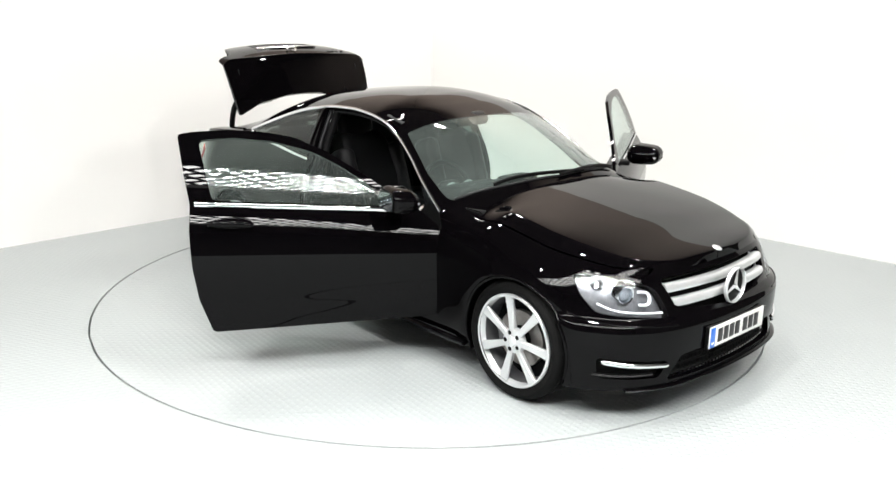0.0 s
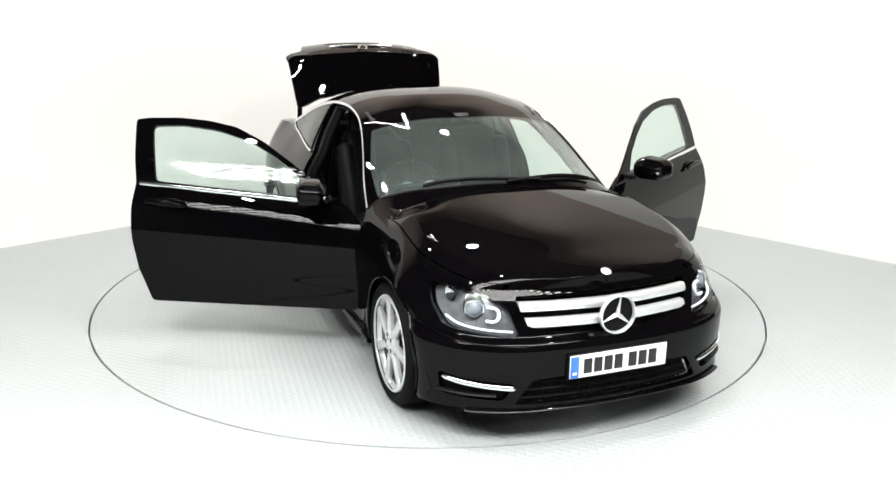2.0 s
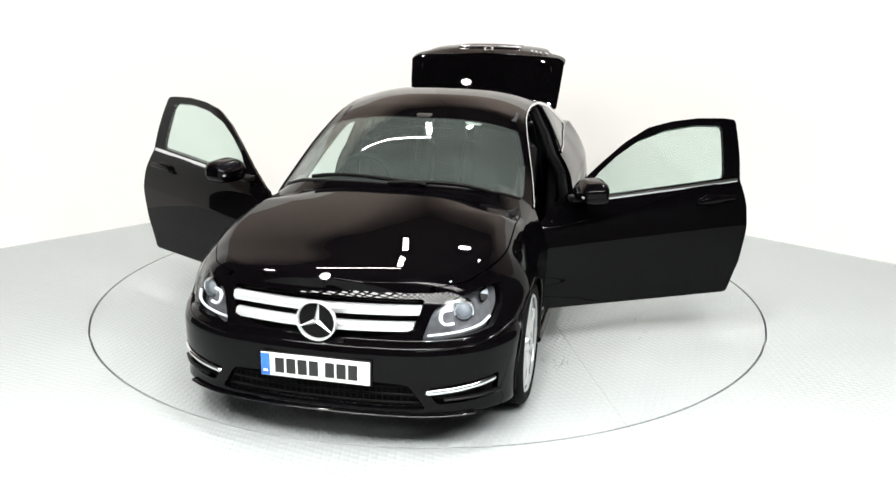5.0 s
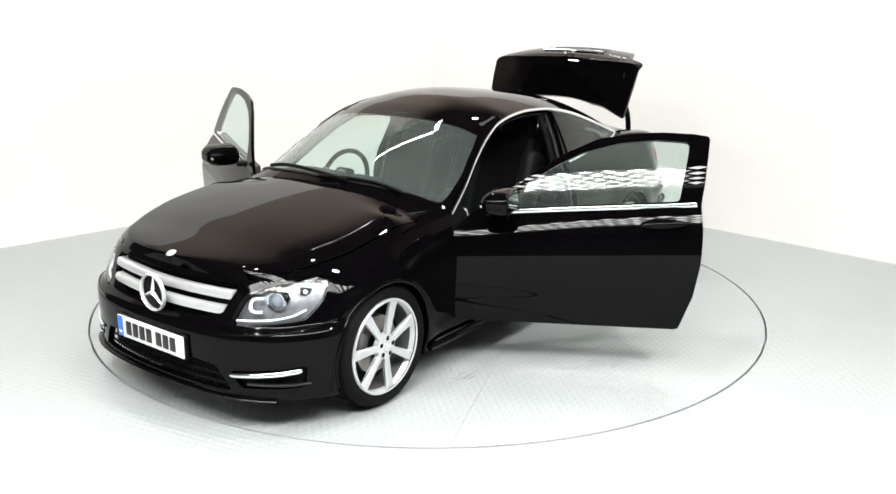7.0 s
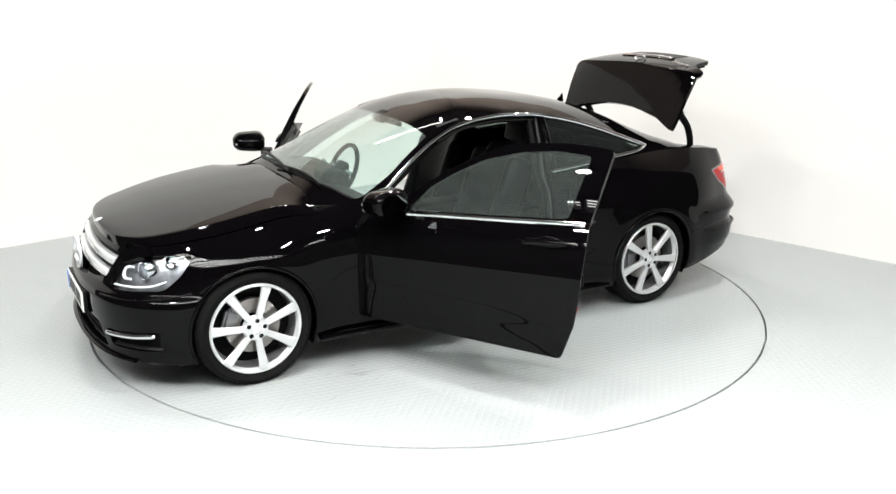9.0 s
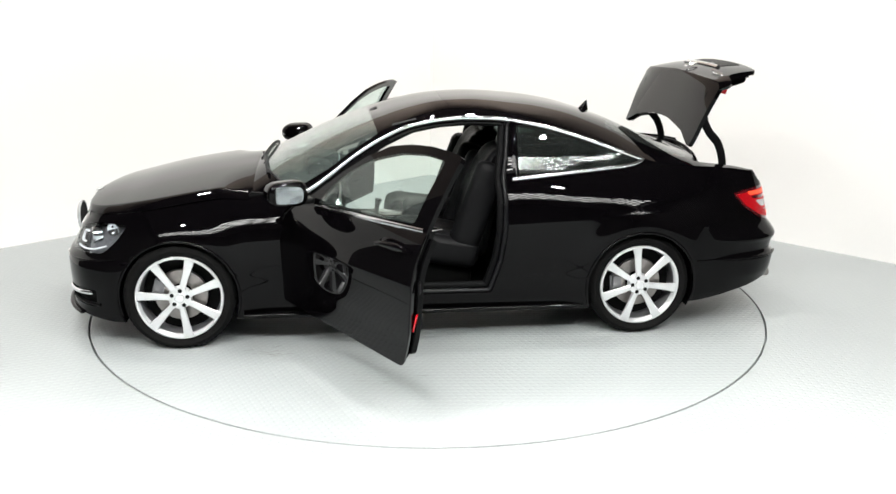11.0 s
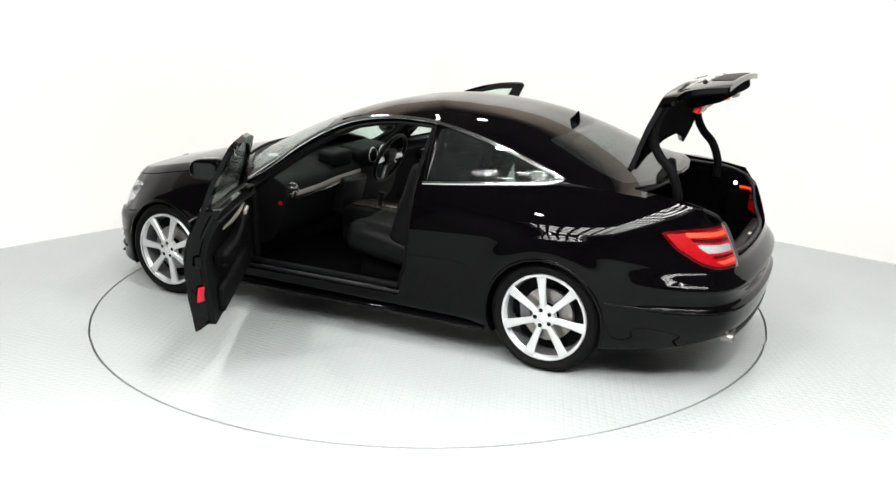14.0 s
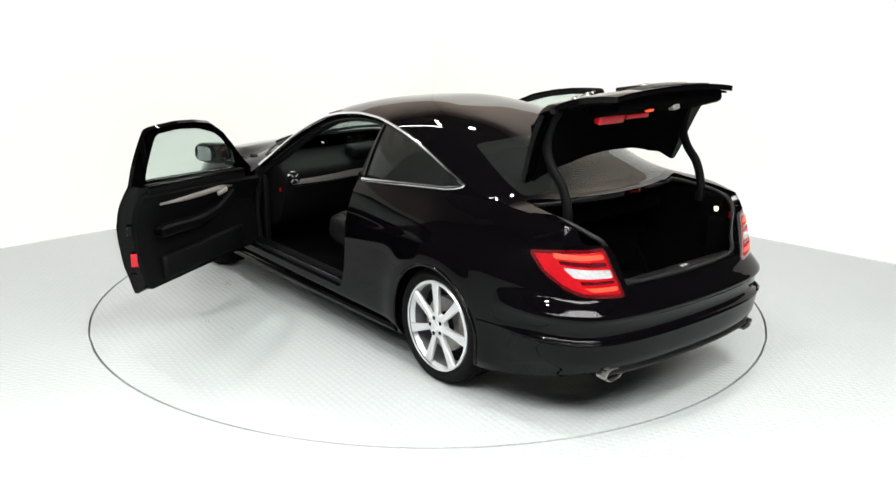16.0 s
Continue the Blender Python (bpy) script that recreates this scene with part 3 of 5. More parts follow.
def top_sheet(x0, x1, n, m=44, power=2.4):
    """Hood, canopy or deck between two cross-sections: from the edge line over the middle."""
    u = 1 - (1 - np.linspace(0, 1, m)) ** 1.35
    x = np.linspace(x0, x1, n)
    X, U = np.meshgrid(x, u, indexing="ij")
    canopy = (X < 0.72) & (X > -1.74)
    ye = np.where(canopy, glass_y(X, RAIL_Z(X)), belt_y(X))
    ze = np.where(canopy, RAIL_Z(X), TOP_Z(X))
    zc = centre_z(X)
    Y = ye * (1 - U)
    zz = ze + (zc - ze) * (1 - np.abs(1 - U) ** power)
    sh = grid(X, Y, zz, X, Y)
    sh = outward(sh, (0, 0, 0.0))
    k = np.arange(n * m).reshape(n, m)[:, -1]
    sh.N[k, 1] = 0
    sh.N[k] /= np.maximum(np.linalg.norm(sh.N[k], axis=1, keepdims=True), 1e-9)
    return sh


def end_sheet(s0, s1, n=110, m=44, power=3.0, crease=0.0):
    """Hood or deck: it follows the outline of the nose or the tail."""
    s = np.linspace(s0, s1, n)
    u = 1 - (1 - np.linspace(0, 1, m)) ** 1.35
    xp, _ = plan(s)
    xt, yt, zt = wall_point(s, TOP_Z(xp))
    X, U = np.meshgrid(xt, u, indexing="ij")
    YT, ZT = np.repeat(yt[:, None], m, 1), np.repeat(zt[:, None], m, 1)
    zc = np.maximum(centre_z(X), ZT)
    Y = YT * (1 - U)
    w = 1 - U
    rise = 1 - w ** power
    if crease:
        # a shallow dome between two creases, then the rounded top of the wing
        v = np.clip((w - crease) / (1 - crease), 0, 1)
        dome = np.where(w < crease, 1 - 0.26 * (w / crease) ** 2, 0.74 * (1 - 0.5 * v - 0.5 * v * v))
        k = np.clip((X - 0.955) / 0.22, 0, 1)
        rise = rise + (dome - rise) * k * k * (3 - 2 * k)
    Z = ZT + (zc - ZT) * rise
    sh = outward(grid(X, Y, Z, X, w), (0, 0, 0))
    k = np.arange(n * m).reshape(n, m)[:, -1]
    sh.N[k, 1] = 0
    sh.N[k] /= np.maximum(np.linalg.norm(sh.N[k], axis=1, keepdims=True), 1e-9)
    return sh


def hood_sheet():
    return end_sheet(0.004, s_at(0.955), 150, 84, crease=0.85)


def green_sheet():
    """The side of the cabin between belt line and roof edge."""
    x = np.linspace(0.715, -1.72, 220)
    v = np.linspace(0, 1, 36)
    X, Vv = np.meshgrid(x, v, indexing="ij")
    Z = TOP_Z(X) + (np.maximum(RAIL_Z(X), TOP_Z(X) + 0.002) - TOP_Z(X)) * Vv
    Y = glass_y(X, Z)
    return outward(grid(X, Y, Z, X, Z), (0, 0, 0.9))


def rail(x, inset=0.0):
    return (x, float(RAIL_Z(x)) - inset)


DOOR = rounded([(0.760, 0.292), (0.772, 0.55), (0.778, 0.80), (0.700, 0.868), rail(0.53, 0.016), rail(0.357, 0.02), rail(0.185, 0.012), rail(0.014, 0.004), rail(-0.156, 0.004),
                rail(-0.326, 0.004), rail(-0.5, 0.004), (-0.582, 1.310), (-0.556, 1.10), (-0.535, 0.97), (-0.545, 0.84), (-0.540, 0.66), (-0.515, 0.48), (-0.478, 0.37), (-0.452, 0.293)], 0.02)
DOOR_WINDOW = rounded([(0.50, 0.912), rail(0.39, 0.056), rail(0.25, 0.050), rail(0.1, 0.046), rail(-0.1, 0.044), rail(-0.3, 0.042), (-0.478, 1.279), (-0.444, 1.10), (-0.424, 0.985)], 0.03)
QUARTER_WINDOW = rounded([(-0.615, 1.278), (-0.60, 1.15), (-0.592, 1.0), (-0.85, 1.012), (-1.1, 1.030), (-1.25, 1.045), (-1.34, 1.060), (-1.385, 1.078), rail(-1.33, 0.016), rail(-1.25, 0.016), rail(-1.1, 0.018),
                          rail(-0.95, 0.018), rail(-0.8, 0.018), rail(-0.7, 0.018)], 0.02)
HINGE_X, HINGE_Y, DOOR_OPEN = 0.775, 0.842, 59.2


def side_curve(pairs, lift=0.0, upper=False):
    """Places on the car's left side for (x, z) pairs, lifted off the skin."""
    out = []
    for x, z in pairs:
        if upper:
            out.append((x, float(glass_y(x, z)) + lift, z))
        else:
            X, Y, Z = wall_point(s_at(x), z)
            out.append((float(X), float(Y) + lift, z))
    return out


def mirrored(pts):
    return [(x, -y, z) for x, y, z in pts]


def grow(poly, d):
    """An outline moved outwards by d (inwards below 0)."""
    p = np.asarray(poly, float)
    t = np.roll(p, -1, 0) - np.roll(p, 1, 0)
    n = np.stack([t[:, 1], -t[:, 0]], 1)
    n /= np.maximum(np.linalg.norm(n, axis=1, keepdims=True), 1e-9)
    area = (p[:, 0] * np.roll(p[:, 1], -1) - np.roll(p[:, 0], -1) * p[:, 1]).sum()
    return p + n * d * (1 if area > 0 else -1)


def push(s, d):
    """The sheet moved along its normals."""
    return Sheet(s.V + s.N * d, s.N.copy(), s.P, s.F.copy())


def tub(name, outline, y0, y1, mat, parent, label=""):
    """A flat closed outline in (x, z) drawn out from y0 to y1."""
    bm = bmesh.new()
    a = [bm.verts.new((x, y0, z)) for x, z in outline]
    b = [bm.verts.new((x, y1, z)) for x, z in outline]
    bm.faces.new(a), bm.faces.new(b[::-1])
    n = len(a)
    for i in range(n):
        bm.faces.new((a[i], b[i], b[(i + 1) % n], a[(i + 1) % n]))
    bmesh.ops.bevel(bm, geom=[e for e in bm.edges if abs(e.verts[0].co.y - e.verts[1].co.y) < 1e-5], offset=0.008, segments=2, affect="EDGES")
    return link(name, bm, mat, parent, label, smooth=True, angle=35)


# ---------------------------------------------------------------- wheels
def wheel(car):
    """A seven-spoke alloy wheel, its outer side towards +y, the hub's face at the origin."""
    bm = bmesh.new()
    lathe(bm, [(0.236, 0.004), (0.246, 0.006), (0.251, 0.0), (0.250, -0.010), (0.240, -0.018), (0.230, -0.035)], 64)
    w = link("wheel", bm, M_ALLOY, car, "silver seven-spoke alloy wheel", smooth=True, angle=40)
    # inner barrel in darker silver, for the shade behind the spokes
    bm = bmesh.new()
    lathe(bm, [(0.230, -0.034), (0.224, -0.06), (0.222, -0.19), (0.238, -0.20)], 48)
    link("barrel", bm, M_ALLOY_DARK, w, smooth=True)
    bm = bmesh.new()
    prof = [(0.247, -0.012), (0.262, 0.004), (0.285, 0.012), (0.300, 0.004), (0.312, -0.010), (0.318, -0.030), (0.3185, -0.06), (0.314, -0.063), (0.314, -0.070), (0.3185, -0.073),
            (0.319, -0.105), (0.314, -0.108), (0.314, -0.115), (0.319, -0.118), (0.3185, -0.15), (0.318, -0.19), (0.310, -0.212), (0.285, -0.225), (0.25, -0.20)]
    lathe(bm, prof, 72)
    link("tyre", bm, M_RUBBER, w, smooth=True, angle=45)
    bm = bmesh.new()
    for i in range(60):
        a = 2 * math.pi * i / 60
        for y0, y1, k in ((-0.024, -0.056, 0.05), (-0.166, -0.198, -0.05)):
            m = Matrix.Rotation(a, 4, "Y")
            box(bm, 0.3155, 0.3200, y1, y0, -0.005, 0.010, m)
    tagged(link("tread_blocks", bm, M_RUBBER, w), kind="stuff")
    # spokes: broad, flat, a little dished
    me = None
    for i in range(7):
        if me is None:
            bm = bmesh.new()
            rows = []
            for r, wd, y, d in ((0.040, 0.020, 0.004, 0.03), (0.075, 0.0175, 0.000, 0.03), (0.13, 0.020, -0.002, 0.028), (0.19, 0.024, -0.003, 0.026), (0.238, 0.030, -0.004, 0.02)):
                rows.append([bm.verts.new(c) for c in ((r, y - d, -wd * 0.75), (r, y - 0.006, -wd), (r, y, -wd + 0.005), (r, y, wd - 0.005), (r, y - 0.006, wd), (r, y - d, wd * 0.75))])
            for a, b in zip(rows, rows[1:]):
                for j in range(5):
                    bm.faces.new((a[j], a[j + 1], b[j + 1], b[j]))
                bm.faces.new((a[5], a[0], b[0], b[5]))
            bm.faces.new(rows[0]), bm.faces.new(rows[-1][::-1])
            o = link("spoke", bm, M_ALLOY, w, smooth=True, angle=25)
            me = o.data
        else:
            o = new("spoke", me)
            o.parent = w
        o.matrix_basis = Matrix.Rotation(2 * math.pi * (i + 0.25) / 7, 4, "Y")
    bm = bmesh.new()
    lathe(bm, [(0.0005, 0.005), (0.052, 0.005), (0.064, 0.000), (0.070, -0.03), (0.0005, -0.03)], 40)
    link("hub", bm, M_ALLOY, w, smooth=True, angle=35)
    bm = bmesh.new()
    lathe(bm, [(0.0005, 0.010), (0.020, 0.0095), (0.026, 0.008), (0.029, 0.004)], 32)
    link("hub_cap", bm, M_SATIN, w, smooth=True, angle=35)
    me = None
    for i in range(5):
        a = 2 * math.pi * (i + 0.1) / 5
        if me is None:
            bm = bmesh.new()
            lathe(bm, [(0.0005, 0.0062), (0.0115, 0.0062), (0.0125, 0.0055)], 12)
            o = link("bolt_hole", bm, M_PLASTIC, w, smooth=True)
            me = o.data
        else:
            o = new("bolt_hole", me)
            o.parent = w
        o.location = (0.046 * math.cos(a), 0, 0.046 * math.sin(a))
    bm = bmesh.new()
    lathe(bm, [(0.07, -0.065), (0.150, -0.065), (0.152, -0.09), (0.07, -0.09)], 48)
    link("brake_disc", bm, M_DISC, w, smooth=True, angle=35)
    bm = bmesh.new()
    box(bm, 0.085, 0.165, -0.10, -0.055, -0.07, 0.07)
    bmesh.ops.bevel(bm, geom=list(bm.edges), offset=0.015, segments=2, affect="EDGES")
    link("brake_caliper", bm, M_ALLOY_DARK, w, smooth=True, angle=40)
    # black disc added to stand for the shade inside the wheel
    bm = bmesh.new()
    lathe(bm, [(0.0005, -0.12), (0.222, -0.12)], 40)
    link("shade_disc", bm, M_MESH, w)
    return w


def wheels(car):
    w = wheel(car)
    w.matrix_basis = pose(AXLE, TRACK, WHEEL_Z, 0, -17, 0)
    copy_thing(w, pose(-AXLE, TRACK, WHEEL_Z, 0, 6, 0))
    copy_thing(w, pose(AXLE, -TRACK - 0.004, WHEEL_Z, 0, 10, 180))
    copy_thing(w, pose(-AXLE, -TRACK - 0.004, WHEEL_Z, 0, 33, 180))


# ---------------------------------------------------------------- body
TAIL = rounded([(4.724, 0.868), (4.989, 0.892), (5.226, 0.899), (5.271, 0.79), (5.33, 0.662), (5.076, 0.680), (4.973, 0.703), (4.823, 0.775)], 0.03)


def car_body():
    car = new("coupe_car")
    tagged(car, "glossy black two-door coupe with both doors and boot open", "car")
    wall_s = wall_sheet()
    green = green_sheet()
    for a in (AXLE, -AXLE):
        _, wall_s = cut(wall_s, np.where(np.abs(wall_s.V[:, 1]) > 0.5, np.hypot(wall_s.V[:, 0] - a, wall_s.V[:, 2] - WHEEL_Z) - 0.342, 1))
    door_lo, wall_s = cut(wall_s, np.where(wall_s.V[:, 1] > 0.5, inside(DOOR, wall_s.V[:, [0, 2]]), 1))
    door_hi, green = cut(green, inside(DOOR, green.V[:, [0, 2]]))
    pane, door_hi = cut(door_hi, inside(DOOR_WINDOW, door_hi.V[:, [0, 2]]))
    quarter, green = cut(green, inside(QUARTER_WINDOW, green.V[:, [0, 2]]))
    lamp_zone = rounded([(0.482, 0.536), (0.515, 0.61), (0.550, 0.672), (0.66, 0.706), (0.77, 0.725), (0.93, 0.731), (1.075, 0.731), (1.005, 0.645), (0.905, 0.566), (0.67, 0.550)], 0.03)
    lamp_s, wall_s = cut(wall_s, inside(lamp_zone, wall_s.P))
    tail_zone = TAIL
    tail_s, wall_s = cut(wall_s, inside(tail_zone, wall_s.P))
    grille_zone = rounded([(-0.47, 0.712), (0.47, 0.712), (0.425, 0.582), (0.25, 0.550), (0, 0.532), (-0.25, 0.550), (-0.425, 0.582)], 0.03)
    grille_s, wall_s = cut(wall_s, np.where(wall_s.V[:, 0] > 1.5, inside(grille_zone, wall_s.V[:, [1, 2]]), 1))
    intake_zone = rounded([(-0.42, 0.345), (-0.50, 0.225), (0.50, 0.225), (0.42, 0.345), (0.27, 0.355), (-0.27, 0.355)], 0.02)
    intake_s, wall_s = cut(wall_s, np.where(wall_s.V[:, 0] > 1.5, inside(intake_zone, wall_s.V[:, [1, 2]]), 1))
    fog_zone = rounded([(0.555, 0.245), (0.505, 0.330), (0.88, 0.360), (0.87, 0.252)], 0.025)
    fog_s, wall_s = cut(wall_s, inside(fog_zone, wall_s.P))
    boot_zone = rounded([(-0.66, 1.2), (0.66, 1.2), (0.655, 0.915), (0.53, 0.905), (0.505, 0.86), (0.468, 0.705), (-0.468, 0.705), (-0.505, 0.86), (-0.53, 0.905), (-0.655, 0.915)], 0.02)
    lid_back, wall_s = cut(wall_s, np.where(wall_s.V[:, 0] < -1.9, inside(boot_zone, wall_s.V[:, [1, 2]]), 1))
    front_bumper, wall_s = cut(wall_s, np.where(wall_s.V[:, 0] > 1.2, 1.70 - wall_s.V[:, 0] + (wall_s.V[:, 2] - 0.4) * 0.12, 1))
    rear_bumper, wall_s = cut(wall_s, np.where(wall_s.V[:, 0] < -1.5, np.maximum(wall_s.V[:, 0] + 1.70, wall_s.V[:, 2] - 0.625), 1))
    sill, wall_s = cut(wall_s, np.where(np.abs(wall_s.V[:, 0]) < 1.25, wall_s.V[:, 2] - 0.278, 1))
    wing, quarter_panel = cut(wall_s, 0.3 - wall_s.V[:, 0])
    wing, sill, quarter_panel, green = main_part(wing), main_part(sill), main_part(quarter_panel), main_part(green)
    for f in (lambda s: s, flip):
        skin("front_wing", thick(f(wing), 0.02), M_PAINT, car)
        skin("quarter_panel", thick(f(join(quarter_panel, green)), 0.035), M_PAINT, car)
        skin("sill", thick(f(sill), 0.03), M_PAINT, car)
        skin("quarter_window", thick(f(quarter), 0.005), M_TINT, car, "dark tinted quarter window")
        headlamp(car, f, lamp_s)
        tail_lamp(car, f, tail_s)
        skin("fog_recess", thick(f(push(fog_s, -0.03)), 0.01), M_MESH, car)
    skin("front_bumper", thick(both(front_bumper), 0.035), M_PAINT, car)
    skin("rear_bumper", thick(both(rear_bumper), 0.035), M_PAINT, car)
    skin("grille_backing", thick(both(push(grille_s, -0.06)), 0.01), M_MESH, car)
    skin("intake_backing", thick(both(push(intake_s, -0.05)), 0.01), M_MESH, car)

    hood = hood_sheet()
    seam = np.minimum(hood.P[:, 1] - 0.945, 1.93 - hood.V[:, 0])
    bonnet, _ = cut(hood, seam)
    _, wing_top = cut(hood, seam - 0.008)
    skin("hood", thick(both(bonnet), 0.012), M_PAINT, car)
    for f in (lambda s: s, flip):
        skin("wing_top", thick(f(wing_top), 0.012), M_PAINT, car)
    canopy = top_sheet(0.955, -1.86, 220, power=3.1)
    deck = end_sheet(s_at(-1.86), LENGTH - 0.004, 90, 40, power=4.0)
    cowl_zone = np.array([(1.2, -2), (1.2, 2), (0.72, 2), (0.735, 0.70), (0.80, 0.62), (0.885, 0.40), (0.912, 0.0), (0.912, -2)])
    cowl, canopy = cut(canopy, np.where(canopy.V[:, 0] > 0.6, inside(cowl_zone, canopy.V[:, :2]), 1))
    skin("cowl", thick(both(cowl), 0.02), M_PAINT, car)
    gap = []
    for x, y, _ in path([(0.742, 0.70, 0), (0.80, 0.62, 0), (0.885, 0.40, 0), (0.912, 0.0, 0)], 8):  # dark strip added for the shaded gap between hood and windscreen
        ye, ze = float(belt_y(x)), float(TOP_Z(x))
        gap.append((x, y, ze + (float(centre_z(x)) - ze) * (1 - abs(y / ye) ** 3.1) + 0.001))
    gap += [(x, -y, z) for x, y, z in gap[::-1][1:]]
    tube("screen_gap", gap, 0.009, M_SEAL, car, seg=8)
    ws = rounded([(0.95, -2), (0.95, 0.0), (0.95, 0.40), (0.90, 0.66), (0.69, 0.715), (0.5, 0.690), (0.3, 0.628), (0.12, 0.560), (0.155, 0.3), (0.17, 0.0), (0.17, -2)], 0.03)
    wind, canopy = cut(canopy, inside(ws, canopy.V[:, :2]))
    rear_zone = rounded([(-1.285, -2), (-1.285, 0), (-1.26, 0.35), (-1.22, 0.475), (-1.4, 0.52), (-1.62, 0.565), (-1.72, 0.58), (-1.80, 0.4), (-1.85, 0.0), (-1.85, -2)], 0.03)
    rear, canopy = cut(canopy, inside(rear_zone, canopy.V[:, :2]))
    lid_zone = rounded([(-1.755, 0.615), (-1.84, 0.42), (-1.885, 0.15), (-1.89, 0.0), (-1.89, -1), (-2.6, -1), (-2.6, 0.655), (-2.20, 0.655), (-2.0, 0.64)], 0.03)
    lid_a, canopy = cut(canopy, np.where(canopy.V[:, 0] < -1.5, inside(lid_zone, canopy.V[:, :2]), 1))
    lid_b, deck = cut(deck, inside(lid_zone, deck.V[:, :2]))
    band, wind = cut(wind, inside(rounded([(0.1, -2), (0.1, 2), (0.20, 0.8), (0.235, 0.3), (0.245, 0), (0.245, -2)], 0.02), wind.V[:, :2]))
    skin("windscreen", thick(both(wind), 0.005), M_SCREEN, car, "clear laminated windscreen")
    skin("windscreen_band", thick(both(band), 0.006), M_PAINT, car)
    skin("rear_window", thick(both(rear), 0.005), M_TINT, car, "dark tinted rear window")
    skin("roof", thick(both(join(canopy, deck)), 0.03), M_PAINT, car)

    # boot lid, swung up on two curved arms
    c0, c1 = Vector((-1.76, 0, 1.035)), Vector((-1.728, 0, 1.13))
    swing = Matrix.Translation(c1) @ Matrix.Rotation(radians(75.5), 4, "Y") @ Matrix.Translation(-c0)
    lid_s = both(join(lid_a, lid_b, lid_back))
    lid = skin("boot_lid", thick(lid_s, 0.028), M_PAINT, car, "raised black boot lid", m=swing)
    boot_lid_parts(car, lid, lid_s, swing)

    for sgn in (1, -1):
        ang = DOOR_OPEN if sgn > 0 else DOOR_OPEN + 2.3
        hinge = Matrix.Translation((HINGE_X, HINGE_Y * sgn, 0)) @ Matrix.Rotation(radians(-ang * sgn), 4, "Z") @ Matrix.Translation((-HINGE_X, -HINGE_Y * sgn, 0))
        f = (lambda s: s) if sgn > 0 else flip
        frame_hi, skin_hi = cut(door_hi, TOP_Z(door_hi.V[:, 0]) - door_hi.V[:, 2] + 0.004)
        door = skin("door", thick(f(join(door_lo, skin_hi)), 0.008), M_PAINT, car, "black door standing wide open")
        door.matrix_basis = hinge
        skin("window_frame", thick(f(frame_hi), 0.024), M_PAINT, door)
        skin("window_pane", thick(f(pane), 0.004), M_GLASS, door)
        door_parts(door, f, sgn, door_lo)
    return car


def headlamp(car, f, lamp_s):
    lens = skin("headlamp", thick(f(push(lamp_s, 0.001)), 0.004), M_LENS, car, "clear headlamp with projector and light strips")
    sg = 1 if f(Sheet(np.array([[0, 1.0, 0]]), np.array([[0, 1.0, 0]]), np.zeros((1, 2)), np.zeros((1, 3), int))).V[0, 1] > 0 else -1
    skin("lamp_bowl", thick(f(push(lamp_s, -0.055)), 0.008), M_BOWL, lens)

    def at(s, z, d):
        x, y, z = wall_point(s, z)
        nx, ny = np.interp(s, PLAN_S, PLAN_N[:, 0]), np.interp(s, PLAN_S, PLAN_N[:, 1])
        return Vector((float(x + nx * d), float(y + ny * d) * sg, z)), Vector((float(nx), float(ny) * sg, 0))
    p, n = at(0.735, 0.645, -0.045)
    n = (n * 0.55 + Vector((0.6, 0, 0.0))).normalized()
    turn = n.to_track_quat("Y", "Z").to_matrix().to_4x4()
    bm = bmesh.new()
    lathe(bm, [(0.036, 0.0), (0.040, 0.018), (0.046, 0.020), (0.050, 0.012), (0.052, -0.03)], 32, Matrix.Translation(p) @ turn)
    link("projector_ring", bm, M_CHROME, lens, smooth=True, angle=40)
    bm = bmesh.new()
    lathe(bm, [(0.0005, 0.022), (0.015, 0.020), (0.027, 0.013), (0.036, 0.0)], 32, Matrix.Translation(p) @ turn)
    link("projector_lens", bm, M_PROJ, lens, smooth=True)
    # light strips: a low line and an inner hook
    low = [at(s, z, -0.02)[0] for s, z in ((0.515, 0.556), (0.60, 0.560), (0.71, 0.567), (0.82, 0.580), (0.91, 0.602))]
    tube("light_strip", path(low, 6), 0.007, M_STRIP, lens, flat=0.8)
    hook = [at(s, z, -0.018)[0] for s, z in ((0.655, 0.660), (0.605, 0.655), (0.588, 0.636), (0.592, 0.612), (0.615, 0.600), (0.655, 0.602))]
    tube("light_hook", path(hook, 5), 0.009, M_STRIP, lens, flat=0.8)
    p, n = at(0.935, 0.690, -0.045)
    bm = bmesh.new()
    lathe(bm, [(0.0005, -0.012), (0.02, -0.006), (0.035, 0.012), (0.038, 0.012)], 24, Matrix.Translation(p) @ n.to_track_quat("Y", "Z").to_matrix().to_4x4())
    link("side_reflector", bm, M_CHROME, lens, smooth=True)


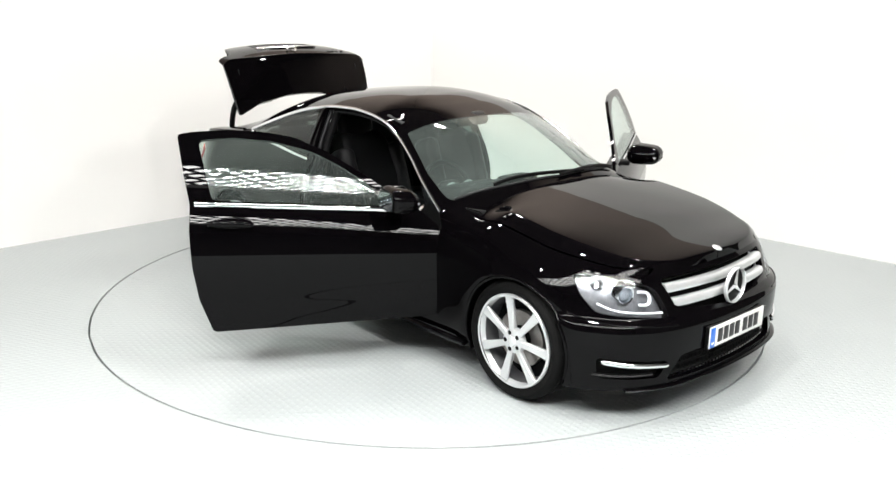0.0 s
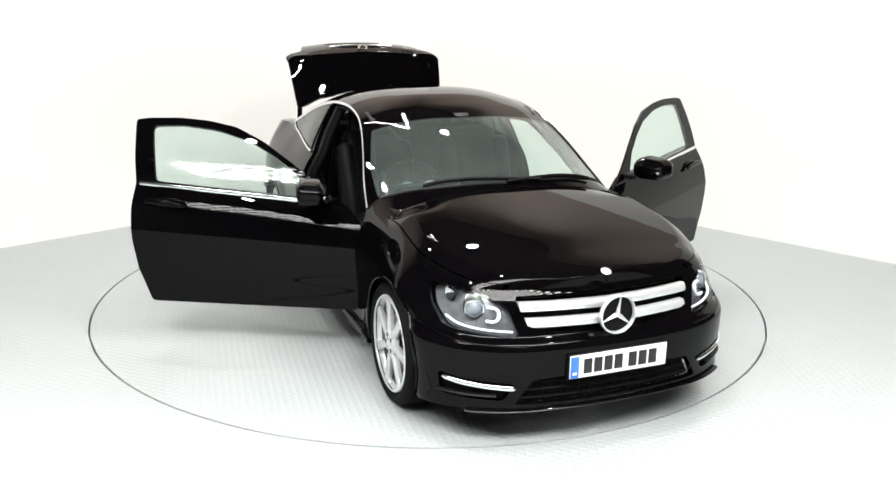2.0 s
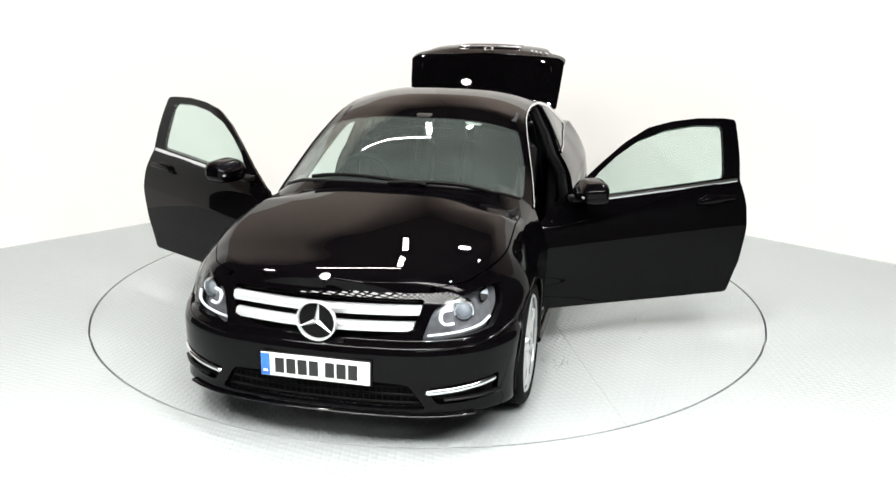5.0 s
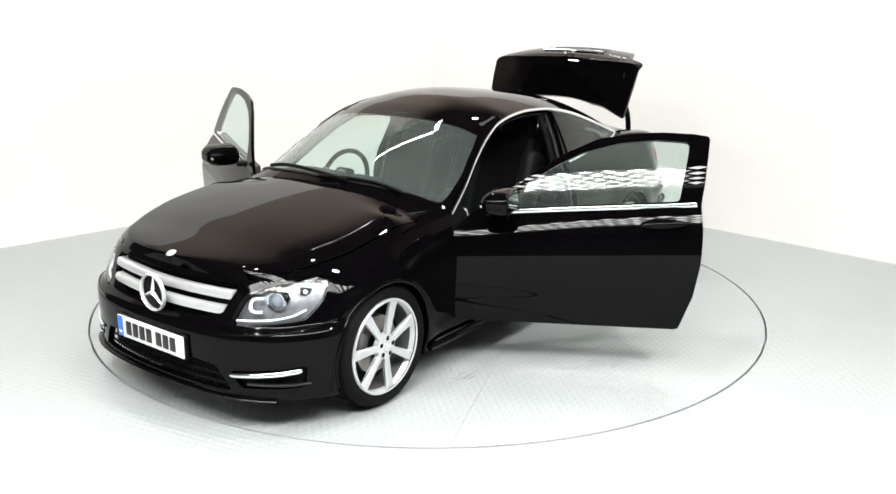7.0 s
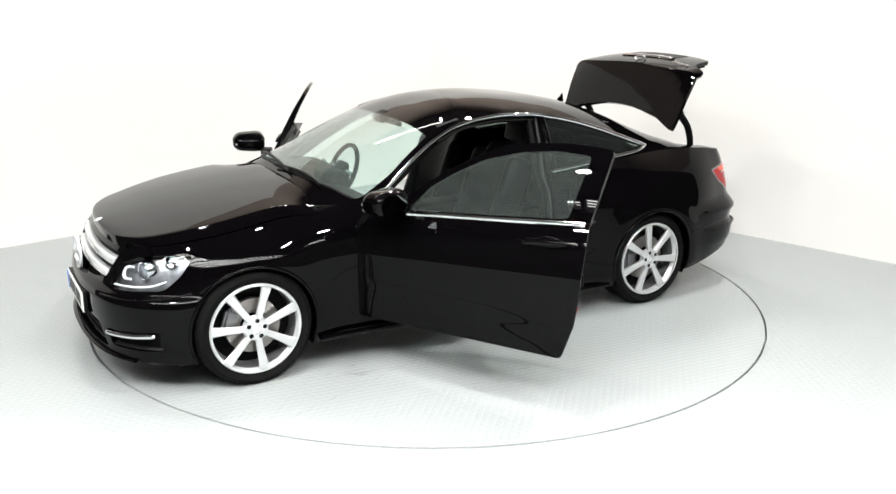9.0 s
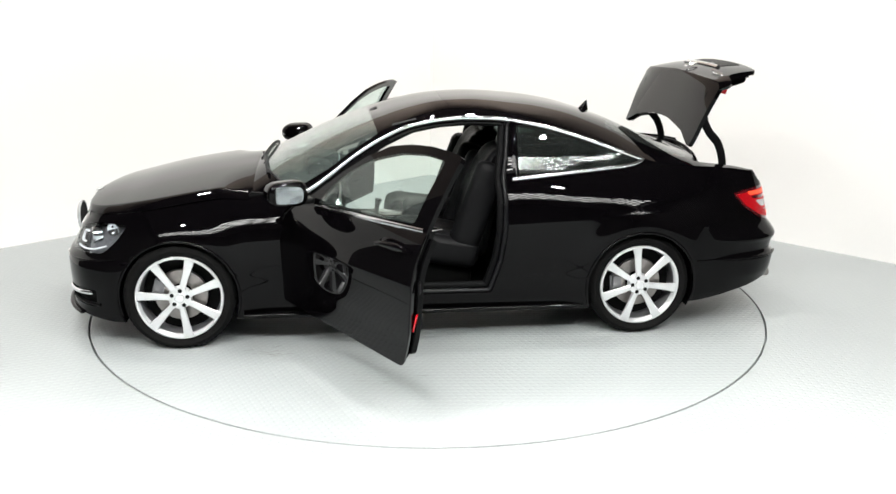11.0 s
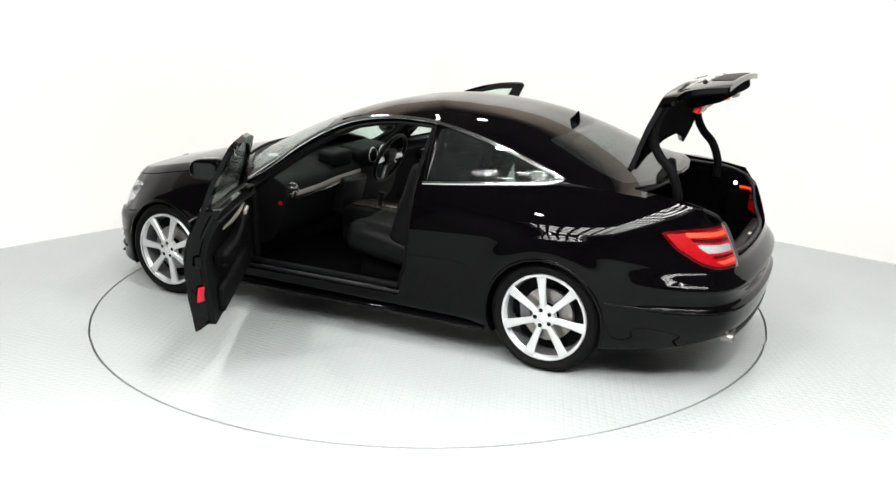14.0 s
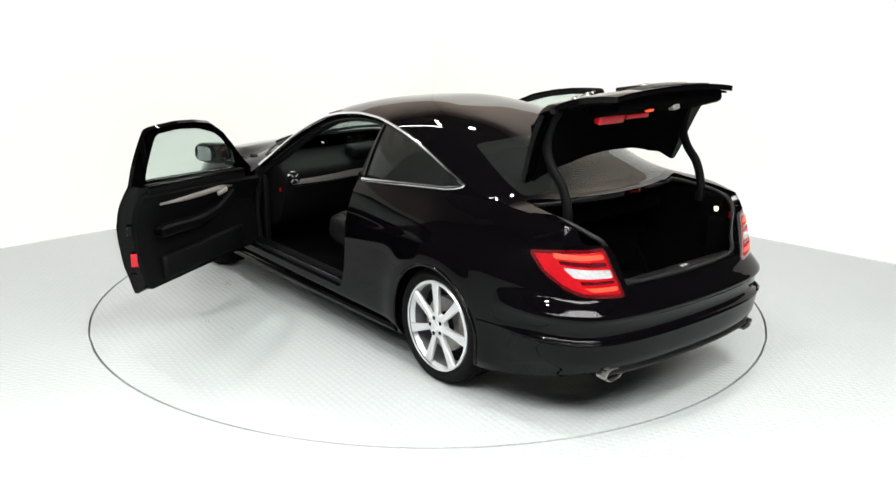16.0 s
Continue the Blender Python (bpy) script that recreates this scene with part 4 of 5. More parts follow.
def tail_lamp(car, f, tail_s):
    white_zone = rounded([(4.93, 0.812), (5.242, 0.800), (5.261, 0.760), (5.01, 0.766)], 0.012)
    dark_zones = [rounded([(4.89, 0.839), (5.225, 0.835), (5.232, 0.812), (4.915, 0.822)], 0.006), rounded([(5.03, 0.752), (5.268, 0.748), (5.274, 0.734), (5.06, 0.736)], 0.005)]
    lit_a = rounded([(4.862, 0.868), (5.205, 0.870), (5.215, 0.848), (4.876, 0.846)], 0.01)
    lit_b = rounded([(5.07, 0.722), (5.28, 0.720), (5.29, 0.700), (5.137, 0.702)], 0.01)
    white, rest = cut(tail_s, inside(white_zone, tail_s.P))
    la, rest = cut(rest, inside(lit_a, rest.P))
    lb, rest = cut(rest, inside(lit_b, rest.P))
    darks = []
    for zone in dark_zones:
        d, rest = cut(rest, inside(zone, rest.P))
        darks.append(d)
    core, rim = cut(rest, inside(grow(TAIL, -0.016), rest.P))
    lampo = skin("tail_lamp", thick(f(push(core, 0.002)), 0.03), M_RED, car, "red tail lamp cluster with a white band")
    skin("lamp_rim", thick(f(push(rim, 0.001)), 0.03), M_RED_RIM, lampo)
    skin("white_band", thick(f(push(white, 0.001)), 0.02), M_WHITE_LENS, lampo)
    for d in darks:
        skin("dark_band", thick(f(push(d, -0.003)), 0.02), M_RED_RIM, lampo)
    skin("lit_band", thick(f(push(la, 0.003)), 0.02), M_RED_LIT, lampo)
    skin("lit_band", thick(f(push(lb, 0.003)), 0.02), M_RED_LIT, lampo)


def boot_lid_parts(car, lid, lid_s, swing):
    inner = push(lid_s, -0.030)
    keep = np.maximum(np.abs(inner.V[:, 1]) - 0.56, 0.74 - inner.V[:, 2])
    inner, _ = cut(inner, keep)
    skin("lid_lining", thick(inner, 0.01), M_CARPET, lid, m=swing)

    def on(x, y, z):
        return swing @ Vector((x, y, z))
    # number plate recess and small lamps, grab bar
    def back(y, z):
        return float(wall_point(s_rear(y), z)[0])
    zone = rounded([(-0.275, 0.728), (0.275, 0.728), (0.255, 0.842), (-0.255, 0.842)], 0.015)
    face = push(lid_s, 0.003)
    recess, _ = cut(face, np.where(face.V[:, 0] < -2.2, inside(zone, face.V[:, [1, 2]]), 1))
    skin("plate_recess", thick(recess, 0.004), M_PLASTIC, lid, m=swing)
    tube("grab_bar", [on(back(abs(y), 0.866) - 0.004, y, 0.866) for y in np.linspace(-0.27, 0.27, 19)], 0.015, M_CHROME, lid, flat=0.8)
    for y in (-0.11, 0.11):
        soft_box("plate_lamp", (0.012, 0.045, 0.014), 0.004, M_WHITE_LENS, lid, swing @ pose(back(0, 0.842) - 0.006, y, 0.842, 0, 12, 0))
    # inner frame with the lamps and the latch
    soft_box("lid_frame", (0.09, 0.86, 0.20), 0.03, M_CARPET, lid, swing @ pose(-2.226, 0, 0.816, 0, 32, 0), seg=4)
    soft_box("release_lamp", (0.02, 0.045, 0.024), 0.006, M_RED_LIT, lid, swing @ pose(-2.219, 0.15, 0.742, 0, 32, 0))
    soft_box("red_reflector", (0.045, 0.18, 0.040), 0.006, M_REFLECTOR, lid, swing @ pose(-2.152, 0.315, 0.835, 0, 0, 0))
    soft_box("red_reflector", (0.025, 0.17, 0.030), 0.004, M_REFLECTOR, lid, swing @ pose(-2.156, 0.12, 0.832, 0, 0, 0))
    soft_box("latch", (0.03, 0.05, 0.04), 0.008, M_INLAY, lid, swing @ pose(-2.226, -0.03, 0.731, 0, 32, 0))
    # model badge: plain bright bars
    for i, w in enumerate((0.028, 0.022, 0.024, 0.022)):
        soft_box("badge_bar", (0.004, w, 0.030), 0.0018, M_CHROME, lid, swing @ pose(-2.236 - i * 0.006, 0.490 - i * 0.036 - (0.014 if i else 0), 0.935, 0, 24, -26))
    bm = bmesh.new()
    lathe(bm, [(0.030, 0.0), (0.034, 0.006), (0.040, 0.006), (0.042, 0.0)], 32, swing @ pose(-2.262, 0, 0.940, 0, 0, 90) @ Matrix.Rotation(radians(32), 4, 'X'))
    link("round_badge", bm, M_CHROME, lid, smooth=True, angle=40)
    for sgn in (1, -1):
        a = Vector((-1.985, 0.545 * sgn, 0.93))
        pts = [a, Vector((-1.985, 0.545 * sgn, 1.03)), Vector((-1.945, 0.547 * sgn, 1.14)), Vector((-1.875, 0.55 * sgn, 1.22)), Vector((-1.835, 0.55 * sgn, 1.31)), Vector((-1.85, 0.55 * sgn, 1.42)), Vector((-1.89, 0.54 * sgn, 1.50))]
        tube("hinge_arm", path(pts, 8), 0.026, M_TRIM, lid, flat=0.75, normal=(0, 1, 0), seg=10)


def shut_face(door, sgn):
    """The slanted band between the door's outer skin and its inner trim."""
    bm = bmesh.new()
    rows = []
    for d, dep in ((-0.002, 0.006), (-0.008, 0.022), (-0.045, 0.062), (-0.050, 0.098)):
        ring = []
        for x, z in grow(DOOR, d):
            z2 = min(z, float(TOP_Z(min(x, 0.72))) + 0.004)
            x = max(x, -0.536) if z > z2 else x
            ring.append(bm.verts.new((x, (float(wall_point(s_at(x), z2)[1]) - dep) * sgn, z2)))
        rows.append(ring)
    n = len(rows[0])
    for a, b in zip(rows, rows[1:]):
        for i in range(n):
            bm.faces.new((a[i], a[(i + 1) % n], b[(i + 1) % n], b[i]))
    bmesh.ops.dissolve_degenerate(bm, dist=1e-5, edges=bm.edges[:])
    link("shut_face", bm, M_PAINT, door, smooth=True, angle=35)


def door_parts(door, f, sgn, door_lo):
    def mir(p):
        return p if sgn > 0 else mirrored(p)
    y = sgn
    # chrome belt strip
    xs = np.linspace(0.50, -0.512, 40)
    tube("belt_strip", mir(side_curve([(x, float(TOP_Z(x)) + 0.006) for x in xs], 0.004, True)), 0.013, M_CHROME, door, flat=0.35, normal=(0, 1, 0), seg=8)
    # mirror triangle and mirror
    soft_box("mirror_foot", (0.10, 0.075, 0.035), 0.012, M_PLASTIC, door, pose(0.555, 0.815 * y, 0.925))

    def egg(c):
        k = 1 - 0.20 * max(0, c.y * y / 0.12)
        front = max(0, c.x) / 0.09
        return Vector((c.x * k if c.x > 0 else max(c.x, -0.074), c.y, c.z * k * (1 - 0.28 * front * front) - 0.006 * front))
    mirror = soft_box("door_mirror", (0.185, 0.225, 0.140), 0.055, M_PAINT, door, pose(0.535, 0.945 * y, 0.985, 0, 0, -13 * y), "black door mirror housing", bend=egg, seg=5, cuts=2)
    bm = bmesh.new()
    at = pose(0.535, 0.945 * y, 0.985, 0, 0, -19 * y)
    rim = []
    for k in range(40):
        a = 2 * math.pi * k / 40
        c, d = math.cos(a), math.sin(a)
        rim.append(bm.verts.new(at @ Vector((-0.081, 0.084 * abs(c) ** 0.55 * (1 if c > 0 else -1), 0.047 * abs(d) ** 0.55 * (1 if d > 0 else -1)))))
    bm.faces.new(rim)
    bmesh.ops.solidify(bm, geom=bm.faces[:], thickness=0.0025)
    link("mirror_glass", bm, M_MIRROR, mirror)
    soft_box("turn_signal", (0.02, 0.15, 0.014), 0.005, M_WHITE_LENS, mirror, pose(0.606, 0.950 * y, 0.975, 0, 0, -10 * y))
    # handle in a shallow dish
    px, py, pz = wall_point(s_at(-0.34), 0.868)
    bm = bmesh.new()
    bmesh.ops.create_uvsphere(bm, u_segments=24, v_segments=12, radius=1, matrix=pose(-0.335, (float(py) + 0.001) * y, 0.860) @ Matrix.Diagonal((0.118, 0.008, 0.046, 1)))
    link("handle_dish", bm, M_PAINT, door, smooth=True)
    hp = mir(side_curve([(-0.225, 0.862), (-0.25, 0.868), (-0.30, 0.873), (-0.36, 0.878), (-0.42, 0.882), (-0.455, 0.882)], 0.03))
    r = [0.010, 0.014, 0.017, 0.018, 0.017, 0.012]
    tube("door_handle", hp, r, M_PAINT, door, flat=0.7, normal=(0, 1, 0), seg=10)
    # inner trim
    trim_zone = grow(DOOR, -0.035)
    s = push(door_lo, -0.075)
    s, _ = cut(s, inside(trim_zone, s.V[:, [0, 2]]))
    skin("door_trim", thick(f(s), 0.03), M_TRIM, door)
    def slope(c):
        return Vector((c.x, c.y, c.z + 0.28 * max(0, c.x + 0.02) ** 2 * 3))
    soft_box("armrest", (0.78, 0.085, 0.075), 0.036, M_TRIM, door, pose(0.03, 0.745 * y, 0.645, 0, 3, 0), seg=4, bend=slope, cuts=3)
    soft_box("door_pocket", (0.84, 0.045, 0.15), 0.021, M_TRIM, door, pose(0.10, 0.757 * y, 0.430, 0, 0, 0), seg=4)
    soft_box("trim_top", (1.02, 0.06, 0.07), 0.022, M_LEATHER, door, pose(0.05, 0.742 * y, 0.895, 0, 4.2, 0))
    pts = [(0.40, 0.722 * y, 0.815), (0.16, 0.708 * y, 0.818), (-0.10, 0.706 * y, 0.824), (-0.36, 0.716 * y, 0.835)]
    tube("inlay_strip", path(pts, 6), [0.017] * 6 + [0.016] * 6 + list(np.linspace(0.015, 0.006, len(path(pts, 6)) - 12)), M_INLAY, door, flat=0.25, normal=(0, 1, 0))
    soft_box("inner_handle", (0.10, 0.022, 0.028), 0.008, M_INLAY, door, pose(0.24, 0.692 * y, 0.795, 0, -6, 0))
    bm = bmesh.new()
    lathe(bm, [(0.0005, 0.004), (0.07, 0.006), (0.082, 0.0), (0.084, -0.01)], 32, pose(0.52, 0.755 * y, 0.42, 0, 0, 0 if sgn < 0 else 180))
    link("speaker", bm, M_PLASTIC, door, smooth=True, angle=35)
    # red reflector and lock on the door's rear edge
    soft_box("red_reflector", (0.008, 0.050, 0.085), 0.002, M_REFLECTOR, door, pose(-0.489, 0.818 * y, 0.520, 0, -12, 42 * y))
    lock = soft_box("lock", (0.010, 0.034, 0.06), 0.004, M_PLASTIC, door, pose(-0.522, 0.820 * y, 0.70, 0, 0, 40 * y))
    for k in (-0.018, 0.018):
        soft_box("lock_screw", (0.006, 0.007, 0.007), 0.002, M_CHROME, lock, pose(-0.528, 0.824 * y, 0.70 + k, 0, 0, 40 * y))
    shut_face(door, sgn)
    soft_box("inner_reflector", (0.05, 0.008, 0.014), 0.003, M_REFLECTOR, door, pose(-0.28, 0.748 * y, 0.375))


def front_parts(car):
    # two silver bars each side of the round badge
    for zc, y1, h in ((0.664, 0.452, 0.0215), (0.595, 0.428, 0.0205)):
        bm = bmesh.new()
        rows = []
        for yy in np.linspace(-y1, y1, 41):
            x, _, _ = wall_point(s_front(abs(yy)), zc)
            x = float(x) - 0.006
            dz = 0.010 * (1 - abs(yy) / y1) * (-1)
            rows.append([bm.verts.new((x + dx, yy, zc + dz + z)) for dx, z in ((-0.035, -h * 0.9), (-0.004, -h), (0.004, -h * 0.8), (0.006, 0), (-0.004, h * 0.85), (-0.012, h), (-0.04, h * 0.9))])
        for a, b in zip(rows, rows[1:]):
            for j in range(6):
                bm.faces.new((a[j], a[j + 1], b[j + 1], b[j]))
        bm.faces.new(rows[0]), bm.faces.new(rows[-1][::-1])
        link("grille_bar", bm, M_SATIN, car, "satin silver grille bar", smooth=True, angle=40)
    # thin dark slats behind
    for zc in (0.695, 0.64, 0.575):
        pts = [(float(wall_point(s_front(abs(yy)), zc)[0]) - 0.045, yy, zc) for yy in np.linspace(-0.42, 0.42, 21)]
        tube("grille_slat", pts, 0.007, M_PLASTIC, car)
    front = pose(2.112, 0, 0.618, 0, -8, -90)
    bm = bmesh.new()
    prof = [(0.084, -0.012), (0.085, 0.003), (0.088, 0.007), (0.092, 0.006), (0.095, 0.000), (0.095, -0.012)]
    lathe(bm, prof, 56, front)
    badge = link("round_badge", bm, M_SATIN, car, "chrome ring badge", smooth=True, angle=40)
    bm = bmesh.new()
    lathe(bm, [(0.0005, -0.008), (0.085, -0.012)], 48, front)
    link("badge_disc", bm, M_MESH, badge)
    for i in range(3):
        bm = bmesh.new()
        m = front @ Matrix.Rotation(radians(90 + 120 * i), 4, "Y").inverted()
        rows = [bm.verts.new(m @ Vector(c)) for c in ((0, 0.008, 0), (0.010, -0.006, 0.0115), (0.085, -0.006, 0.0025), (0.085, -0.006, -0.0025), (0.010, -0.006, -0.0115), (0.083, 0.000, 0))]
        c, a, b, d, e, t = rows
        for tri in ((c, a, b), (c, b, t), (t, b, d), (c, t, d), (c, d, e), (a, e, d), (a, d, b)):
            bm.faces.new(tri)
        link("badge_arm", bm, M_SATIN, badge)
    # small badge on the hood's edge
    bm = bmesh.new()
    lathe(bm, [(0.0005, 0.004), (0.022, 0.004), (0.026, 0.0)], 24, pose(1.985, 0, float(CENTRE_Z(1.985)) + 0.001, 70, 0, -90))
    link("hood_badge", bm, M_SATIN, car, smooth=True)
    # number plate: seven plain bars
    plate = soft_box("number_plate", (0.008, 0.520, 0.111), 0.003, M_WHITE_PLATE, car, pose(2.142, 0, 0.402, 0, 0, 0), "white front number plate with a blue band")
    soft_box("plate_holder", (0.02, 0.53, 0.12), 0.005, M_PLASTIC, car, pose(2.128, 0, 0.400))
    soft_box("blue_band", (0.003, 0.042, 0.105), 0.001, M_BLUE, plate, pose(2.1466, -0.237, 0.402))
    soft_box("plate_mark", (0.002, 0.022, 0.012), 0.0008, M_WHITE_PLATE, plate, pose(2.1485, -0.237, 0.372))
    y = -0.190
    for i in range(7):
        if i == 4:
            y += 0.022
        soft_box("plate_bar", (0.002, 0.044, 0.072), 0.0008, M_INK, plate, pose(2.1468, y + 0.022, 0.402))
        y += 0.0545
    # lower intake: slats and a mesh, side fins, lip
    for zc in (0.245, 0.285, 0.325):
        w = 0.46 - (zc - 0.245) * 0.6
        pts = [(float(wall_point(s_front(abs(yy)), zc)[0]) - 0.03, yy, zc) for yy in np.linspace(-w, w, 25)]
        tube("intake_slat", pts, 0.006, M_MESH, car)
    for yy in np.linspace(-0.41, 0.41, 29):
        x = float(wall_point(s_front(abs(yy)), 0.28)[0]) - 0.034
        soft_box("mesh_bar", (0.006, 0.006, 0.115), 0.002, M_MESH, car, pose(x, yy, 0.282))
    lip = [(float(wall_point(s_front(abs(yy)), 0.19)[0]) + 0.004, yy, 0.204 - 0.02 * abs(yy) ** 2) for yy in np.linspace(-0.70, 0.70, 41)]
    tube("front_lip", lip, 0.018, M_PAINT, car, flat=0.55)
    for sgn in (1, -1):
        # edge that runs from the lamp's foot round to the wheel arch
        pts = [wall_point(s, z) for s, z in ((0.46, 0.505), (0.60, 0.512), (0.75, 0.520), (0.90, 0.530), (1.05, 0.552))]
        tube("bumper_edge", path([(float(x), float(yy) * sgn, z) for x, yy, z in pts], 6), 0.005, M_PAINT, car)
        pts = []
        for ss, zz in ((0.505, 0.306), (0.58, 0.312), (0.67, 0.319), (0.76, 0.328), (0.855, 0.338)):
            x, y2, z2 = wall_point(ss, zz)
            pts.append((float(x) + 0.004, float(y2) * sgn, zz))
        tube("fog_strip", path(pts, 6), [0.007] + [0.014] * 23 + [0.008], M_CHROME, car, "chrome daytime light strip", flat=0.7, normal=(1, 0, 0), seg=10)
        pts = [(float(wall_point(s_front(yy), 0.27)[0]), float(wall_point(s_front(yy), 0.27)[1]) * sgn, 0.268) for yy in (0.58, 0.66, 0.74, 0.80)]
        tube("fog_fin", path(pts, 5), 0.012, M_PLASTIC, car, flat=0.7)
    for a, b in (((0.915, 0.20, 0.0), (0.845, -0.50, 0.0)), ((0.86, 0.55, 0.0), (0.92, -0.02, 0.0))):
        pts = []
        for u in np.linspace(0, 1, 13):
            x, yy = a[0] + (b[0] - a[0]) * u, a[1] + (b[1] - a[1]) * u
            ye, ze = (float(belt_y(x)), float(TOP_Z(x)))
            z = ze + (float(centre_z(x)) - ze) * (1 - abs(yy / ye) ** 3.1)
            pts.append((x + 0.012, yy, z + 0.016))
        w = tube("wiper", pts, 0.007, M_PLASTIC, car, flat=1.6)


def roof_parts(car):
    for sgn in (1, -1):
        def mir(p):
            return p if sgn > 0 else mirrored(p)
        # bright strip along the roof edge and round the quarter window
        up = [(x, float(RAIL_Z(x)) - 0.008) for x in np.linspace(0.712, -1.385, 90)]
        dn = [(-1.402, 1.074), (-1.390, 1.064), (-1.345, 1.048)] + [(x, 0.978 + (-0.58 - x) * 0.083) for x in np.linspace(-1.27, -0.575, 24)]
        tube("window_strip", mir(side_curve(up + dn, 0.004, True)), 0.011, M_CHROME, car, "bright window surround strip", flat=0.5, normal=(0, 1, 0), seg=8)
        # pillar trim and seals round the door opening
        loop = [(x, z) for x, z in grow(DOOR, -0.006)]
        pts = [(x, (float(glass_y(x, z)) if z > TOP_Z(x) else float(wall_point(s_at(x), z)[1])) - 0.045, z) for x, z in loop]
        tube("door_seal", mir(pts), 0.014, M_SEAL, car, closed=True, seg=8)
        pts = [(x, (float(glass_y(x, z)) if z > TOP_Z(x) else float(wall_point(s_at(x), z)[1])) - 0.075, z) for x, z in grow(DOOR, -0.035)]
        tube("opening_trim", mir(pts), 0.024, M_TRIM, car, closed=True, seg=8)
        soft_box("sill_plate", (0.95, 0.05, 0.012), 0.004, M_SATIN, car, pose(0.15, 0.79 * sgn, 0.302))
        soft_box("inner_sill", (1.35, 0.13, 0.12), 0.03, M_PAINT, car, pose(0.13, 0.775 * sgn, 0.235))
        # black pillar panel between the windows
        pts = side_curve([(-0.597, z) for z in np.linspace(0.99, 1.29, 8)], 0.003, True)
        tube("pillar_panel", mir(pts), 0.018, M_PAINT, car, flat=0.25, normal=(0, 1, 0))
        # arch liners
        for ax in (AXLE, -AXLE):
            bm = bmesh.new()
            a0 = [radians(k) for k in np.linspace(-25, 205, 30)]
            for yy0, yy1 in ((0.50, 0.862),):
                lo = [bm.verts.new((ax + 0.348 * math.cos(k), yy0 * sgn, WHEEL_Z + 0.348 * math.sin(k))) for k in a0]
                hi = [bm.verts.new((ax + 0.348 * math.cos(k), yy1 * sgn, WHEEL_Z + 0.348 * math.sin(k))) for k in a0]
                for i in range(len(a0) - 1):
                    bm.faces.new((lo[i], lo[i + 1], hi[i + 1], hi[i]))
                bm.faces.new(lo)
            bmesh.ops.solidify(bm, geom=bm.faces[:], thickness=0.004)
            link("arch_liner", bm, M_MESH, car)
            lipp = []
            for k in np.linspace(-18, 198, 40):
                x, z = ax + 0.343 * math.cos(radians(k)), WHEEL_Z + 0.343 * math.sin(radians(k))
                if z < 0.19:
                    continue
                X, Y, Z = wall_point(s_at(x), z)
                lipp.append((x, float(Y) * sgn, z))
            tube("arch_lip", lipp, 0.009, M_PAINT, car, normal=(0, 1, 0))
        # skirt
        pts = [(x, (0.862 + 0.004) * sgn, 0.195) for x in np.linspace(1.02, -1.02, 12)]
        tube("side_skirt", pts, 0.02, M_PAINT, car, flat=0.9)
    bm = bmesh.new()
    rows = []
    for u in np.linspace(0, 1, 9):
        x0, x1, z, w = -1.15 - 0.075 * u ** 0.8, -1.245 + 0.012 * u, 1.285 + 0.070 * u, 0.016 * (1 - u ** 1.5) + 0.002
        rows.append([bm.verts.new(((x0 + x1) / 2 + (x0 - x1) / 2 * math.cos(a), w * math.sin(a), z)) for a in np.arange(16) * math.pi / 8])
    for a, b in zip(rows, rows[1:]):
        for i in range(16):
            bm.faces.new((a[i], a[(i + 1) % 16], b[(i + 1) % 16], b[i]))
    bm.faces.new(rows[-1])
    link("antenna_fin", bm, M_PAINT, car, smooth=True, angle=40)
    # floor pan, firewall, lining
    soft_box("floor_pan", (3.9, 1.20, 0.05), 0.02, M_MESH, car, pose(-0.1, 0, 0.20))
    soft_box("floor_pan", (2.02, 1.62, 0.05), 0.02, M_MESH, car, pose(0, 0, 0.205))
    soft_box("engine_block", (1.0, 1.08, 0.42), 0.05, M_MESH, car, pose(1.35, 0, 0.44))
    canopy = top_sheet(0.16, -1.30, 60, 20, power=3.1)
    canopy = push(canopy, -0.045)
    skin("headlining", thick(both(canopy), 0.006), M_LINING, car)


